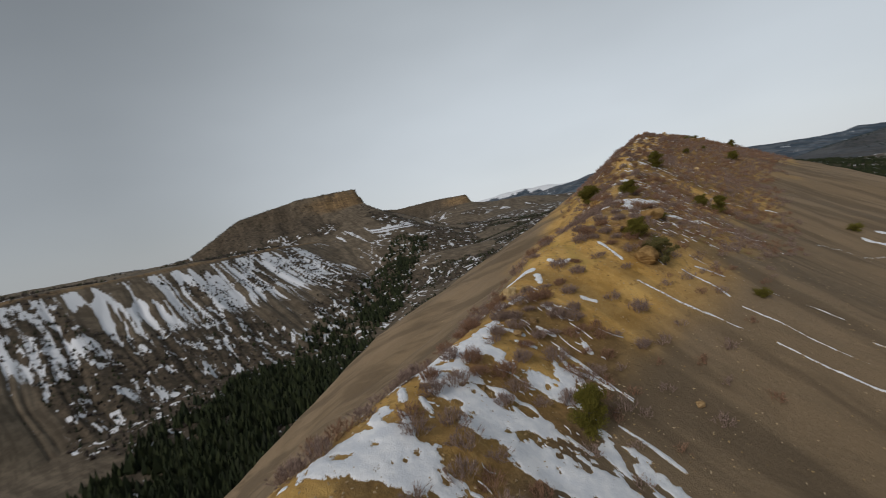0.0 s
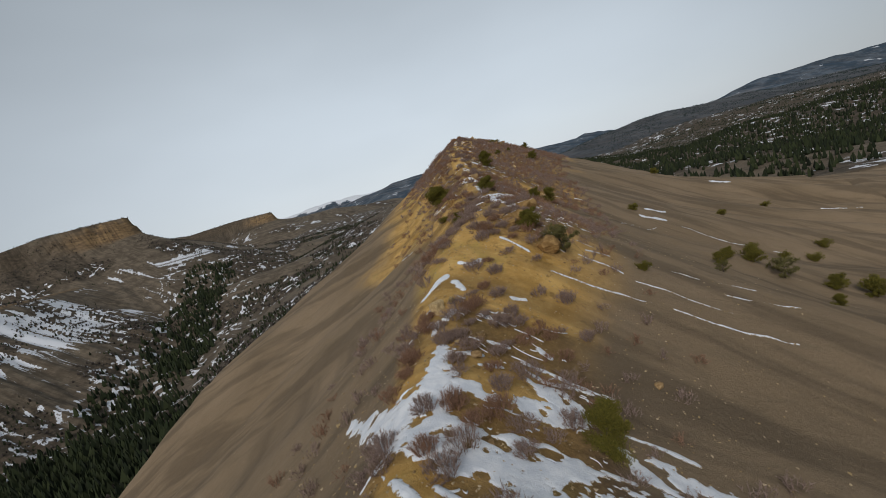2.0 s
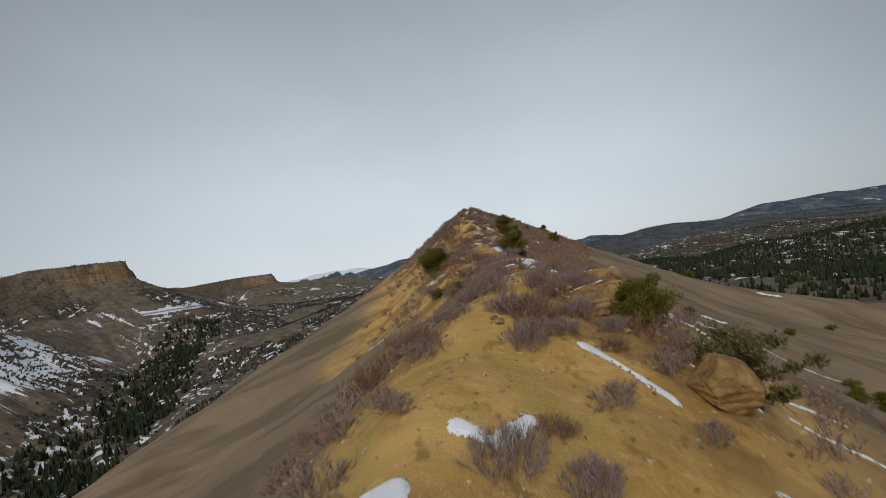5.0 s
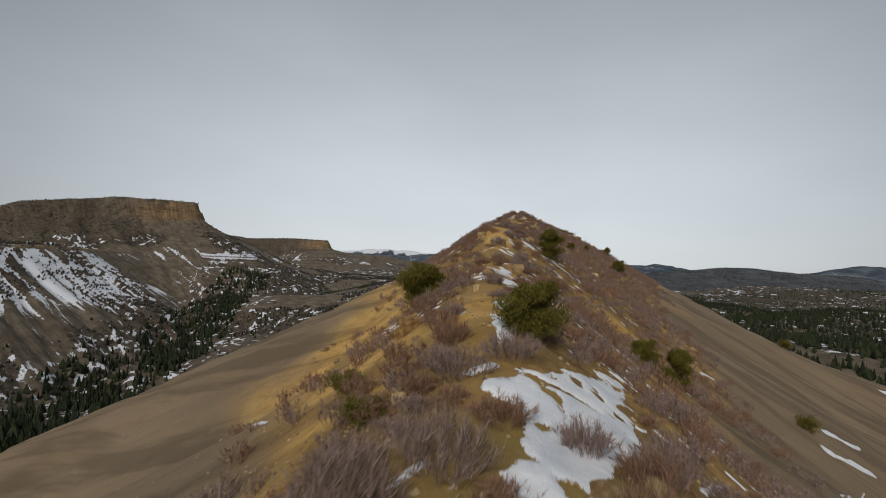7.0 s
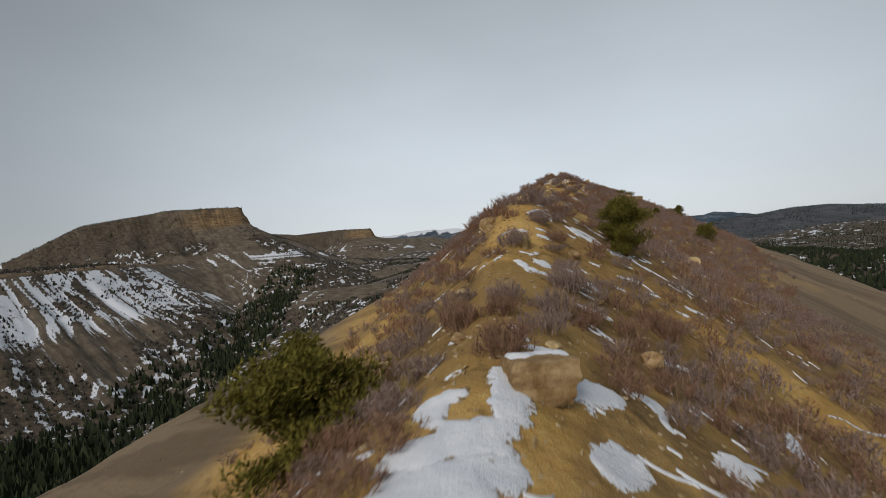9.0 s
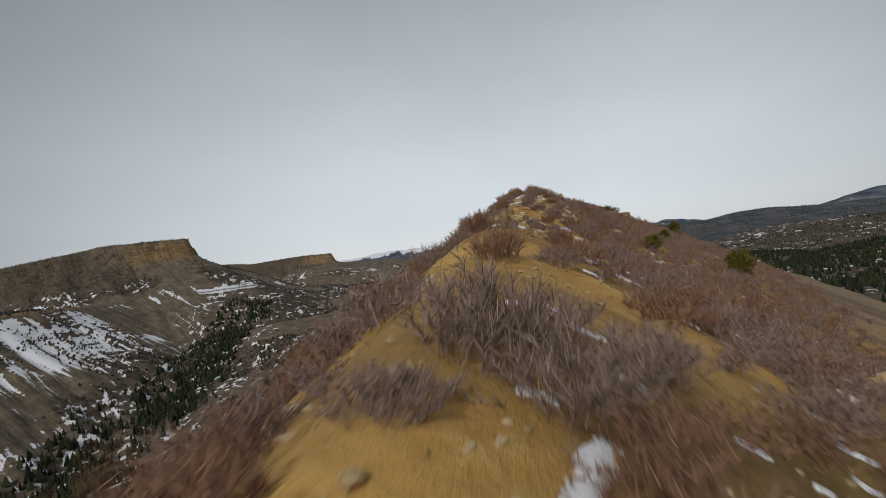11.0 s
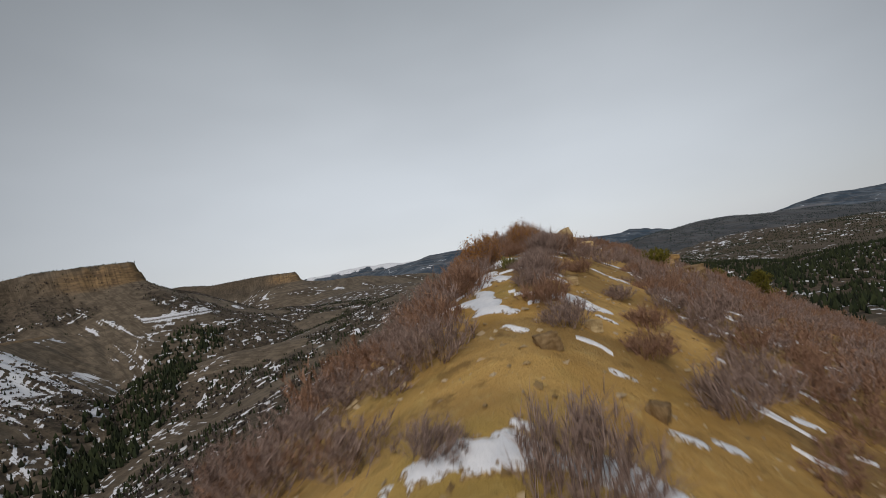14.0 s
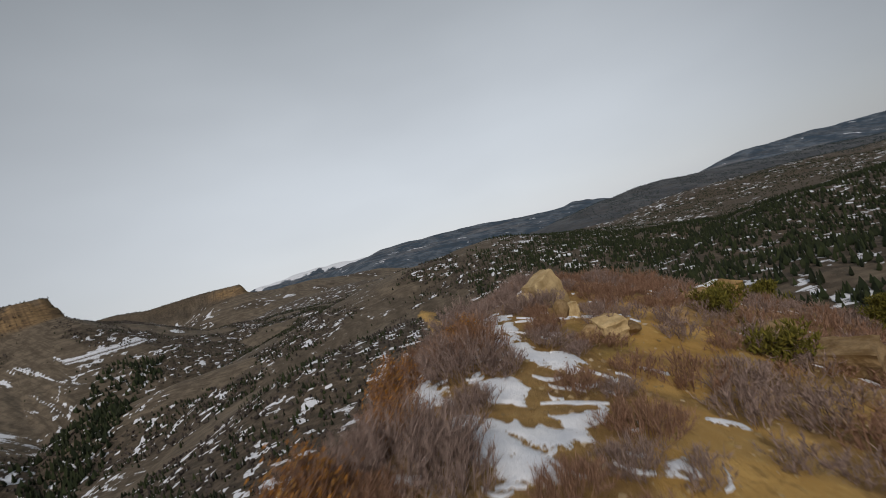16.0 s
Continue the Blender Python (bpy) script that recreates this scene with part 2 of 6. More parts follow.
def height(x, y, masks=False):
    """The ground's height; with masks also what its material takes: snow, scrub, rock, ochre, far (painted distance
    haze).
    """
    x, y = np.asarray(x, float), np.asarray(y, float)
    away = np.hypot(x, y - 20)
    warp = 26 * (fbm(x, y, 130, 3, 5) - 0.5)
    base = country(x, y) + 10 * (fbm(x, y, 90, 4, 11) - 0.5) * smooth01(away, 60, 200)
    # bench with its gullied front
    d, s, h, along = spine(x + warp, y + warp * 0.5, BENCH)
    lean = along + 0.25 * d + 9 * fbm(x, y, 35, 2, 6)
    gully = np.abs(2 * vnoise(lean, d * 0.05, 14, 3) - 1)
    fine = np.abs(2 * vnoise(lean, d * 0.09, 4.6, 4) - 1)
    front = h - 0.55 * d - smooth01(d, 3, 50) * (7 * (1 - gully) + 2.4 * (1 - fine))
    bench = np.where(s > 0, h + 0.03 * np.minimum(d, 300) + 4 * (fbm(x, y, 40, 3, 8) - 0.5), front)
    z = np.maximum(base, bench)
    on_front = (s <= 0) & (bench > base - 1)
    bench_d = np.where(s > 0, -d, d)
    flow, drop = lean.copy(), d.copy()
    cliff = np.zeros_like(z)
    talus_rib = np.zeros_like(z)
    heath = np.zeros_like(z)
    for pts, cap, talus in ((MESA_A, 26, 0.52), (MESA_B, 18, 0.42)):
        d, s, h, along = spine(x + warp * 0.3, y + warp * 0.3, pts)
        rough = 5 * (vnoise(x, y, 14, 21) - 0.5) + 5 * (vnoise(along, along * 0, 22, 22) - 0.5)
        top = 10 + rough
        rib = np.abs(2 * vnoise(along + 0.1 * d, d * 0.05, 24, 23) - 1)
        tip = np.hypot(x - pts[0][0], y - pts[0][1])
        ledge = cap * (0.3 + 0.7 * smooth01(tip, 260, 110)) * (0.6 * smooth01(d, top, top + 5) + 0.4 * smooth01(d, top + 9, top + 14))
        body = h - 0.05 * np.minimum(d, top) - ledge - talus * np.maximum(d - top - 5, 0) - 9 * (1 - rib) * smooth01(d, top + 6, top + 45) - 3 * (1 - np.abs(2 * vnoise(along + 0.2 * d, d * 0.08, 9, 27) - 1)) * smooth01(d, top + 4, top + 20)
        m = body > z
        z = np.where(m, body, z)
        cliff = np.where(m, smooth01(d, top - 2, top + 2) * smooth01(d, top + 24, top + 14), cliff)
        thin = np.abs(2 * vnoise(along + 0.35 * d, d * 0.03, 9, 24) - 1)
        flow, drop = np.where(m, along + 0.35 * d, flow), np.where(m, d, drop)
        talus_rib = np.where(m, (1 - thin) * smooth01(d, top + 30, top + 70), talus_rib)
        cliff = np.where(m, cliff * (0.06 + 0.94 * smooth01(tip + 70 * (fbm(x, y, 40, 3, 25) - 0.5), 120, 50)), cliff)
        heath = np.where(m, 0.1 + 0.8 * smooth01(tip + 90 * (fbm(x, y, 50, 3, 26) - 0.5), 70, 150) * smooth01(d, 110, 60), heath)
    on_front &= bench > z - 0.5
    # share of painted distance haze: full on the farthest ranges, about half on GREEN_HILL
    far_haze = np.zeros_like(z)
    white = np.zeros_like(z)
    wood = np.zeros_like(z)
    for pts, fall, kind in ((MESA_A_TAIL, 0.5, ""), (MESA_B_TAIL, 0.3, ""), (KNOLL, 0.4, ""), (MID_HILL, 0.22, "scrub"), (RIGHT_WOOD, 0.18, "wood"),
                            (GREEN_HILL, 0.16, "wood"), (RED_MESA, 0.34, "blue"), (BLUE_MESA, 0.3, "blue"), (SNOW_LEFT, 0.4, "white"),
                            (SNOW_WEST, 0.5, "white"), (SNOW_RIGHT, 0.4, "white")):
        d, s, h, along = spine(x + warp * 0.5, y + warp * 0.5, pts)
        size = 60 + 0.04 * abs(pts[0][1])
        rough = (fbm(along, d * 0.3, size, 4, 31) - 0.5) * (6 + 0.006 * abs(pts[0][1]))
        if kind == "white":
            rough = rough + 40 * (fbm(x, y, 160, 4, 33) - 0.5)
        body = h + rough - fall * (np.sqrt(d * d + 400) - 20)
        m = body > z
        z = np.where(m, body, z)
        far_haze = np.where(m, 1.0 if kind in ("blue", "white") else 0.55 if pts is GREEN_HILL else 0.0, far_haze)
        white = np.where(m, smooth01(body + 150 * (fbm(x, y, 150, 4, 35) - 0.5), 112, 130) if kind == "white" else 0.6 * smooth01(fbm(x, y, 60, 4, 36), 0.66, 0.72) if kind == "blue" else 0.0, white)
        wood = np.where(m, {"wood": 1.0, "scrub": 0.6}.get(kind, 0.0), wood)
    hog, u = hogback(x, y)
    grain = 0.9 * (fbm(x, y, 7, 4, 41) - 0.5) * smooth01(np.abs(u), 0.5, 5) + 0.3 * (fbm(x, y, 1.7, 2, 42) - 0.5)
    rill = np.abs(2 * vnoise(y + 0.15 * u, u * 0.1, 9, 43) - 1)
    grain = grain - 0.9 * (1 - rill) * smooth01(np.abs(u), 18, 45) - 1.6 * (1 - rill) * smooth01(u, 38, 62)
    on_hog = hog > z
    z = np.where(on_hog, hog + grain, z)
    if not masks:
        return z
    out = ~on_hog
    rim = np.where(out & (np.abs(bench_d - 2) < 6) & (bench > z - 1.5), 0.75 * smooth01(np.abs(bench_d - 2 + 4 * (fbm(x, y, 12, 3, 57) - 0.5)), 4, 1.5), 0.0)
    cliff = np.maximum(cliff, rim)
    creek = spine(x, y, CREEK)[0]
    trees = woodland(x, y)
    # drifts lie in the gullies of the bench's front, thinning out below
    streak = smooth01(1 - fine + 0.5 * (fbm(lean, bench_d * 0.25, 22, 3, 52) - 0.5), 0.46, 0.62) * smooth01(fbm(x, y, 75, 2, 58) + 0.25 * (1 - gully), 0.42, 0.54)
    snow = np.where(on_front & out, streak * smooth01(bench_d, 3, 9) * (1 - 0.65 * smooth01(bench_d, 60, 100)), 0.0)
    streaky = smooth01(talus_rib + 0.7 * (fbm(x, y, 50, 2, 53) - 0.5), 0.9, 0.98) * smooth01(z, 44, 20)
    snow = np.maximum(snow, np.where(out & ~on_front, 0.9 * streaky, 0))
    speck = fbm(x, y, 5.5, 3, 51)
    open_snow = smooth01(speck, 0.55, 0.63) * np.maximum(np.maximum(trees, wood), smooth01(creek, 90, 40))
    snow = np.maximum(snow, np.where(out & (away < 1600) & (cliff < 0.1) & (far_haze < 0.3), 0.8 * open_snow * smooth01(z, 60, 20), 0))
    snow = np.maximum(snow, white)
    east = smooth01(x, 110, 240) * smooth01(y, 90, 240)
    low = 0.3 * smooth01(bench_d, 70, 110) * smooth01(creek, 160, 90)
    patchy = 0.2 + 0.7 * trees
    near_creek = smooth01(creek, 70, 25) * (0.4 + 0.6 * smooth01(y, 230, 120))
    scrub = np.where(out, np.max([near_creek, wood, heath, patchy, low, 0.9 * east], axis=0), 0.0)
    wide_l = table([(-90, 1.5), (-30, 1.5), (-14, 2), (-5, 3.2), (0, 3.6), (8, 5), (16, 8.5), (24, 13), (36, 16), (60, 16), (100, 16), (170, 12)], y, 5)
    wide_r = table([(-90, 4), (-30, 4), (-18, 4.6), (-10, 7.5), (0, 9), (15, 10), (30, 15), (60, 20), (100, 28), (170, 24)], y)
    edge = np.where(u < 0, -u / wide_l, u / wide_r) + 0.7 * (fbm(x, y, 6, 3, 56) - 0.5)
    ochre = np.where(on_hog, smooth01(edge, 1.25, 0.75), 0.0)
    litter = np.where(on_hog, brush(u, y), 0.0)
    return z, {"flow": flow, "drop": drop, "litter": litter, "snow": snow, "scrub": scrub * (1 - cliff), "rock": cliff, "ochre": ochre, "far": far_haze, "grey": np.where(out, 1.0, 0.0)}


# ---- materials ----
def shader(name, rough=0.9):
    m = bpy.data.materials.new(name)
    m.use_nodes = True
    p = m.node_tree.nodes["Principled BSDF"]
    p.inputs["Roughness"].default_value = rough
    p.inputs["Specular IOR Level"].default_value = 0.25
    return m, m.node_tree.nodes, m.node_tree.links, p


def mix(nodes, links, fac, a, b):
    n = nodes.new("ShaderNodeMix")
    n.data_type = "RGBA"
    for value, sock in ((fac, "Factor"), (a, "A"), (b, "B")):
        if isinstance(value, (int, float)):
            n.inputs[sock].default_value = value
        elif isinstance(value, tuple):
            n.inputs[sock].default_value = (*value, 1)
        else:
            links.new(value, n.inputs[sock])
    return n.outputs["Result"]


def noise_node(nodes, links, scale, detail=4.0, vector=None, rough=0.6):
    n = nodes.new("ShaderNodeTexNoise")
    n.inputs["Scale"].default_value, n.inputs["Detail"].default_value, n.inputs["Roughness"].default_value = scale, detail, rough
    if vector is not None:
        links.new(vector, n.inputs["Vector"])
    return n.outputs[0]


def ramp(nodes, links, value, lo, hi, to_lo=0.0, to_hi=1.0):
    n = nodes.new("ShaderNodeMapRange")
    n.interpolation_type = "SMOOTHSTEP"
    for key, v in (("From Min", lo), ("From Max", hi), ("To Min", to_lo), ("To Max", to_hi)):
        n.inputs[key].default_value = v
    links.new(value, n.inputs["Value"])
    return n.outputs[0]


def maths(nodes, links, op, a, b):
    n = nodes.new("ShaderNodeMath")
    n.operation = op
    for i, v in enumerate((a, b)):
        if isinstance(v, (int, float)):
            n.inputs[i].default_value = v
        else:
            links.new(v, n.inputs[i])
    return n.outputs[0]


def bump(nodes, links, p, heightv, strength, distance):
    n = nodes.new("ShaderNodeBump")
    n.inputs["Strength"].default_value, n.inputs["Distance"].default_value = strength, distance
    links.new(heightv, n.inputs["Height"])
    links.new(n.outputs[0], p.inputs["Normal"])


def ground_material():
    m, N, L, p = shader("hill_ground", 0.95)
    pos = N.new("ShaderNodeNewGeometry").outputs["Position"]

    def att(name):
        n = N.new("ShaderNodeAttribute")
        n.attribute_name = name
        return n.outputs["Fac"]

    big, mid = noise_node(N, L, 0.05, 5, pos), noise_node(N, L, 0.5, 5, pos)
    small, grit = noise_node(N, L, 4.0, 6, pos, 0.7), noise_node(N, L, 22.0, 4, pos, 0.7)
    # grey-brown shale with paler grit
    shale = mix(N, L, ramp(N, L, big, 0.35, 0.65), (0.215, 0.154, 0.093), (0.262, 0.19, 0.119))
    shale = mix(N, L, ramp(N, L, small, 0.5, 0.78), shale, (0.285, 0.214, 0.14))
    shale = mix(N, L, ramp(N, L, grit, 0.6, 0.72), shale, (0.33, 0.27, 0.19))
    shale = mix(N, L, ramp(N, L, noise_node(N, L, 1.1, 6, pos, 0.75), 0.56, 0.7, 0.0, 0.4), shale, (0.14, 0.105, 0.064))
    # wash lines down the slope
    run = N.new("ShaderNodeMapping")
    run.inputs["Scale"].default_value = (0.12, 0.9, 0.12)
    L.new(pos, run.inputs[0])
    wash = noise_node(N, L, 1.0, 6, run.outputs[0], 0.72)
    shale = mix(N, L, ramp(N, L, wash, 0.34, 0.5, 0.28, 0.0), shale, (0.14, 0.106, 0.065))
    shale = mix(N, L, ramp(N, L, wash, 0.56, 0.72, 0.0, 0.25), shale, (0.3, 0.24, 0.16))
    # the shale across the valley is greyer and darker
    ash = mix(N, L, ramp(N, L, noise_node(N, L, 0.09, 6, pos, 0.7), 0.36, 0.64), (0.118, 0.093, 0.066), (0.21, 0.168, 0.12))
    shale = mix(N, L, att("grey"), shale, ash)
    # ochre sandy soil of the crest
    soil = mix(N, L, ramp(N, L, mid, 0.35, 0.68), (0.5, 0.295, 0.085), (0.62, 0.39, 0.13))
    soil = mix(N, L, ramp(N, L, small, 0.52, 0.72), soil, (0.64, 0.44, 0.16))
    soil = mix(N, L, ramp(N, L, grit, 0.60, 0.72), soil, (0.6, 0.48, 0.27))
    soil = mix(N, L, ramp(N, L, noise_node(N, L, 1.7, 4, pos), 0.56, 0.68), soil, (0.34, 0.205, 0.066))
    soil = mix(N, L, ramp(N, L, noise_node(N, L, 0.28, 5, pos, 0.65), 0.5, 0.68, 0.0, 0.65), soil, (0.36, 0.2, 0.045))
    soil = mix(N, L, ramp(N, L, noise_node(N, L, 0.2, 4, pos, 0.6), 0.34, 0.46, 0.6, 0.0), soil, (0.42, 0.31, 0.085))
    col = mix(N, L, att("ochre"), shale, soil)
    # dark leaf litter lying under the shrubs
    dust = mix(N, L, ramp(N, L, small, 0.4, 0.62), (0.09, 0.054, 0.028), (0.22, 0.13, 0.058))
    thick = maths(N, L, "ADD", att("litter"), maths(N, L, "MULTIPLY", maths(N, L, "SUBTRACT", noise_node(N, L, 1.3, 5, pos, 0.75), 0.5), 1.3))
    col = mix(N, L, maths(N, L, "MULTIPLY", ramp(N, L, thick, 0.4, 0.85), 0.55), col, dust)
    # scrub-covered slopes: leafless oak, litter and dark undergrowth
    brush = mix(N, L, ramp(N, L, noise_node(N, L, 0.22, 6, pos, 0.75), 0.42, 0.6), (0.036, 0.03, 0.021), (0.115, 0.087, 0.062))
    col = mix(N, L, maths(N, L, "MULTIPLY", att("scrub"), 0.9), col, brush)
    # bedded sandstone of the cliffs
    stretch = N.new("ShaderNodeMapping")
    stretch.inputs["Scale"].default_value = (0.07, 0.07, 0.3)
    L.new(pos, stretch.inputs[0])
    beds = noise_node(N, L, 1.0, 5, stretch.outputs[0], 0.7)
    stone = mix(N, L, ramp(N, L, beds, 0.38, 0.62), (0.15, 0.098, 0.055), (0.29, 0.19, 0.092))
    col = mix(N, L, att("rock"), col, stone)
    # far hills: the blue of distance haze is painted into their colour
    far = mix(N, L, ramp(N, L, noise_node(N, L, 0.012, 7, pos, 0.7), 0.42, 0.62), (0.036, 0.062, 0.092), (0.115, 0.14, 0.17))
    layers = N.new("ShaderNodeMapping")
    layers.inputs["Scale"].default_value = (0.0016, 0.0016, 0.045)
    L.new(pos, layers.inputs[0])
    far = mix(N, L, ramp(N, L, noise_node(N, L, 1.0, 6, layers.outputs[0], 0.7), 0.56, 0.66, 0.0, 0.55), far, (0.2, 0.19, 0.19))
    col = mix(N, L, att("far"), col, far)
    # snow: the mask's edge broken up by grass and stones
    broken = maths(N, L, "ADD", maths(N, L, "MULTIPLY", att("snow"), 0.74), maths(N, L, "MULTIPLY", maths(N, L, "SUBTRACT", noise_node(N, L, 0.6, 6, pos, 0.75), 0.5), 0.8))
    # thin ribs of bare ground run down through the snow of the gullied slopes
    down = N.new("ShaderNodeCombineXYZ")
    L.new(maths(N, L, "MULTIPLY", att("flow"), 0.3), down.inputs[0])
    L.new(maths(N, L, "MULTIPLY", att("drop"), 0.035), down.inputs[1])
    ribs = noise_node(N, L, 1.0, 3, down.outputs[0], 0.6)
    broken = maths(N, L, "ADD", broken, maths(N, L, "MULTIPLY", maths(N, L, "SUBTRACT", ribs, 0.5), 1.5))
    white = maths(N, L, "MULTIPLY", ramp(N, L, broken, 0.42, 0.56), ramp(N, L, att("snow"), 0.05, 0.3))
    col = mix(N, L, maths(N, L, "MULTIPLY", ramp(N, L, ribs, 0.55, 0.4), 0.42), col, (0.05, 0.038, 0.026))
    col = mix(N, L, white, col, (0.72, 0.74, 0.78))
    L.new(col, p.inputs["Base Color"])
    h = maths(N, L, "ADD", maths(N, L, "MULTIPLY", small, 0.7), maths(N, L, "MULTIPLY", grit, 0.3))
    h = maths(N, L, "ADD", h, maths(N, L, "MULTIPLY", wash, 0.5))
    bump(N, L, p, h, 0.8, 0.16)
    return m


def plain(name, dark, light, scale, rough=0.9, strength=0.3, distance=0.02, vary=0.0):
    m, N, L, p = shader(name, rough)
    pos = N.new("ShaderNodeTexCoord").outputs["Object"]
    c = mix(N, L, ramp(N, L, noise_node(N, L, scale, 6, pos, 0.7), 0.35, 0.66), dark, light)
    if vary:
        rnd = N.new("ShaderNodeObjectInfo").outputs["Random"]
        h = N.new("ShaderNodeHueSaturation")
        L.new(ramp(N, L, rnd, 0.0, 1.0, 1 - vary, 1 + vary), h.inputs["Value"])
        L.new(c, h.inputs["Color"])
        c = h.outputs[0]
    L.new(c, p.inputs["Base Color"])
    bump(N, L, p, noise_node(N, L, scale * 4, 5, pos, 0.7), strength, distance)
    return m


def island(name, colours, rough=0.9):
    """A material for many small pieces in one mesh: each piece takes its own shade."""
    m, N, L, p = shader(name, rough)
    rnd = N.new("ShaderNodeNewGeometry").outputs["Random Per Island"]
    r = N.new("ShaderNodeValToRGB")
    els = r.color_ramp.elements
    els[0].color, els[1].color = (*colours[0], 1), (*colours[-1], 1)
    for i, c in enumerate(colours[1:-1], 1):
        els.new(i / (len(colours) - 1)).color = (*c, 1)
    L.new(rnd, r.inputs[0])
    L.new(r.outputs[0], p.inputs["Base Color"])
    return m


M_GROUND = ground_material()
M_SNOW = plain("old_snow", (0.66, 0.69, 0.74), (0.84, 0.85, 0.87), 2.5, 0.7, 0.5, 0.05)


def crust_material():
    m, N, L, p = shader("crusted_snow", 0.75)
    pos = N.new("ShaderNodeNewGeometry").outputs["Position"]
    n = N.new("ShaderNodeAttribute")
    n.attribute_name = "depth"
    coarse, fine, grain = noise_node(N, L, 4.0, 5, pos, 0.7), noise_node(N, L, 17.0, 4, pos, 0.7), noise_node(N, L, 1.3, 4, pos)
    white = mix(N, L, ramp(N, L, grain, 0.35, 0.7), (0.66, 0.69, 0.74), (0.85, 0.86, 0.88))
    white = mix(N, L, ramp(N, L, fine, 0.6, 0.75, 0.0, 0.5), white, (0.5, 0.47, 0.42))
    soil = mix(N, L, ramp(N, L, fine, 0.4, 0.6), (0.19, 0.115, 0.045), (0.46, 0.31, 0.11))
    edge = maths(N, L, "ADD", n.outputs["Fac"], maths(N, L, "MULTIPLY", maths(N, L, "SUBTRACT", coarse, 0.5), 0.45))
    edge = maths(N, L, "ADD", edge, maths(N, L, "MULTIPLY", maths(N, L, "SUBTRACT", fine, 0.5), 0.4))
    L.new(mix(N, L, ramp(N, L, edge, -0.015, 0.03), soil, white), p.inputs["Base Color"])
    bump(N, L, p, maths(N, L, "ADD", coarse, fine), 0.6, 0.04)
    return m


M_CRUST = crust_material()
M_STONE = plain("sandstone", (0.21, 0.125, 0.05), (0.42, 0.29, 0.15), 2.2, 0.9, 0.7, 0.06, 0.22)
M_PALE = plain("pale_sandstone", (0.38, 0.265, 0.125), (0.6, 0.45, 0.24), 2.0, 0.9, 0.6, 0.05, 0.12)
M_RUST = plain("rusty_sandstone", (0.2, 0.115, 0.042), (0.42, 0.265, 0.105), 1.8, 0.9, 0.7, 0.06)
M_TWIG = island("bare_twigs", [(0.147, 0.101, 0.0816), (0.25, 0.179, 0.15), (0.384, 0.284, 0.24), (0.192, 0.134, 0.11)])
M_TWIG_RED = island("reddish_twigs", [(0.16, 0.084, 0.0506), (0.256, 0.144, 0.092), (0.358, 0.222, 0.149), (0.192, 0.106, 0.069)])
M_LEAF_DRY = island("dry_oak_leaves", [(0.3, 0.115, 0.018), (0.43, 0.19, 0.035), (0.24, 0.105, 0.028), (0.38, 0.21, 0.065)])
M_NEEDLE = island("juniper_needles", [(0.075, 0.07, 0.013), (0.135, 0.122, 0.02), (0.21, 0.177, 0.031), (0.1, 0.092, 0.017)])
M_NEEDLE_GREY = island("thin_grey_needles", [(0.085, 0.08, 0.025), (0.14, 0.13, 0.04), (0.19, 0.165, 0.07), (0.11, 0.1, 0.04)])
M_BARK = plain("grey_bark", (0.06, 0.045, 0.035), (0.16, 0.13, 0.11), 9.0, 0.95, 0.6, 0.02)
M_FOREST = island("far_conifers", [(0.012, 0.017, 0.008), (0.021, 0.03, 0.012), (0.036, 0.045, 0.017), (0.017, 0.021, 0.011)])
# haze of distance painted into the needle colours as a blue-green tint
M_FAR_WOOD = island("haze_tinted_far_conifers", [(0.016, 0.028, 0.026), (0.024, 0.038, 0.034), (0.034, 0.05, 0.044), (0.02, 0.03, 0.03)])
M_OAK = island("far_leafless_oak", [(0.04, 0.033, 0.028), (0.068, 0.056, 0.048), (0.09, 0.075, 0.064), (0.052, 0.04, 0.034)])
M_STRAW = island("dry_grass", [(0.4, 0.3, 0.13), (0.5, 0.39, 0.2), (0.32, 0.23, 0.1), (0.55, 0.45, 0.26)])
M_YUCCA = island("yucca_leaves", [(0.16, 0.17, 0.05), (0.24, 0.23, 0.08), (0.3, 0.27, 0.12), (0.13, 0.15, 0.05)])


# ---- the ground: one sheet, fine along the hogback and coarser to the horizon ----
def sheet_faces(rows, cols, first):
    i = np.arange(rows - 1)[:, None] * cols + np.arange(cols - 1)[None, :] + first
    return np.stack([i, i + 1, i + cols + 1, i + cols], -1).reshape(-1, 4)


def raw_mesh(name, verts, faces, smooth=True):
    me = bpy.data.meshes.new(name)
    k = faces.shape[1]
    me.vertices.add(len(verts)), me.loops.add(faces.size), me.polygons.add(len(faces))
    me.vertices.foreach_set("co", np.asarray(verts, np.float32).ravel())
    me.loops.foreach_set("vertex_index", faces.ravel().astype(np.int32))
    me.polygons.foreach_set("loop_start", np.arange(0, faces.size, k, dtype=np.int32))
    me.polygons.foreach_set("use_smooth", np.full(len(faces), smooth))
    me.update()
    return me


NEAR_U = np.concatenate([-np.geomspace(95, 14, 70), np.arange(-13.7, 13.8, 0.34), np.geomspace(14, 110, 80)])
NEAR_Y = np.concatenate([np.arange(-80, -30, 0.6), np.arange(-30, 112, 0.38), np.arange(112, 150, 1.0)])


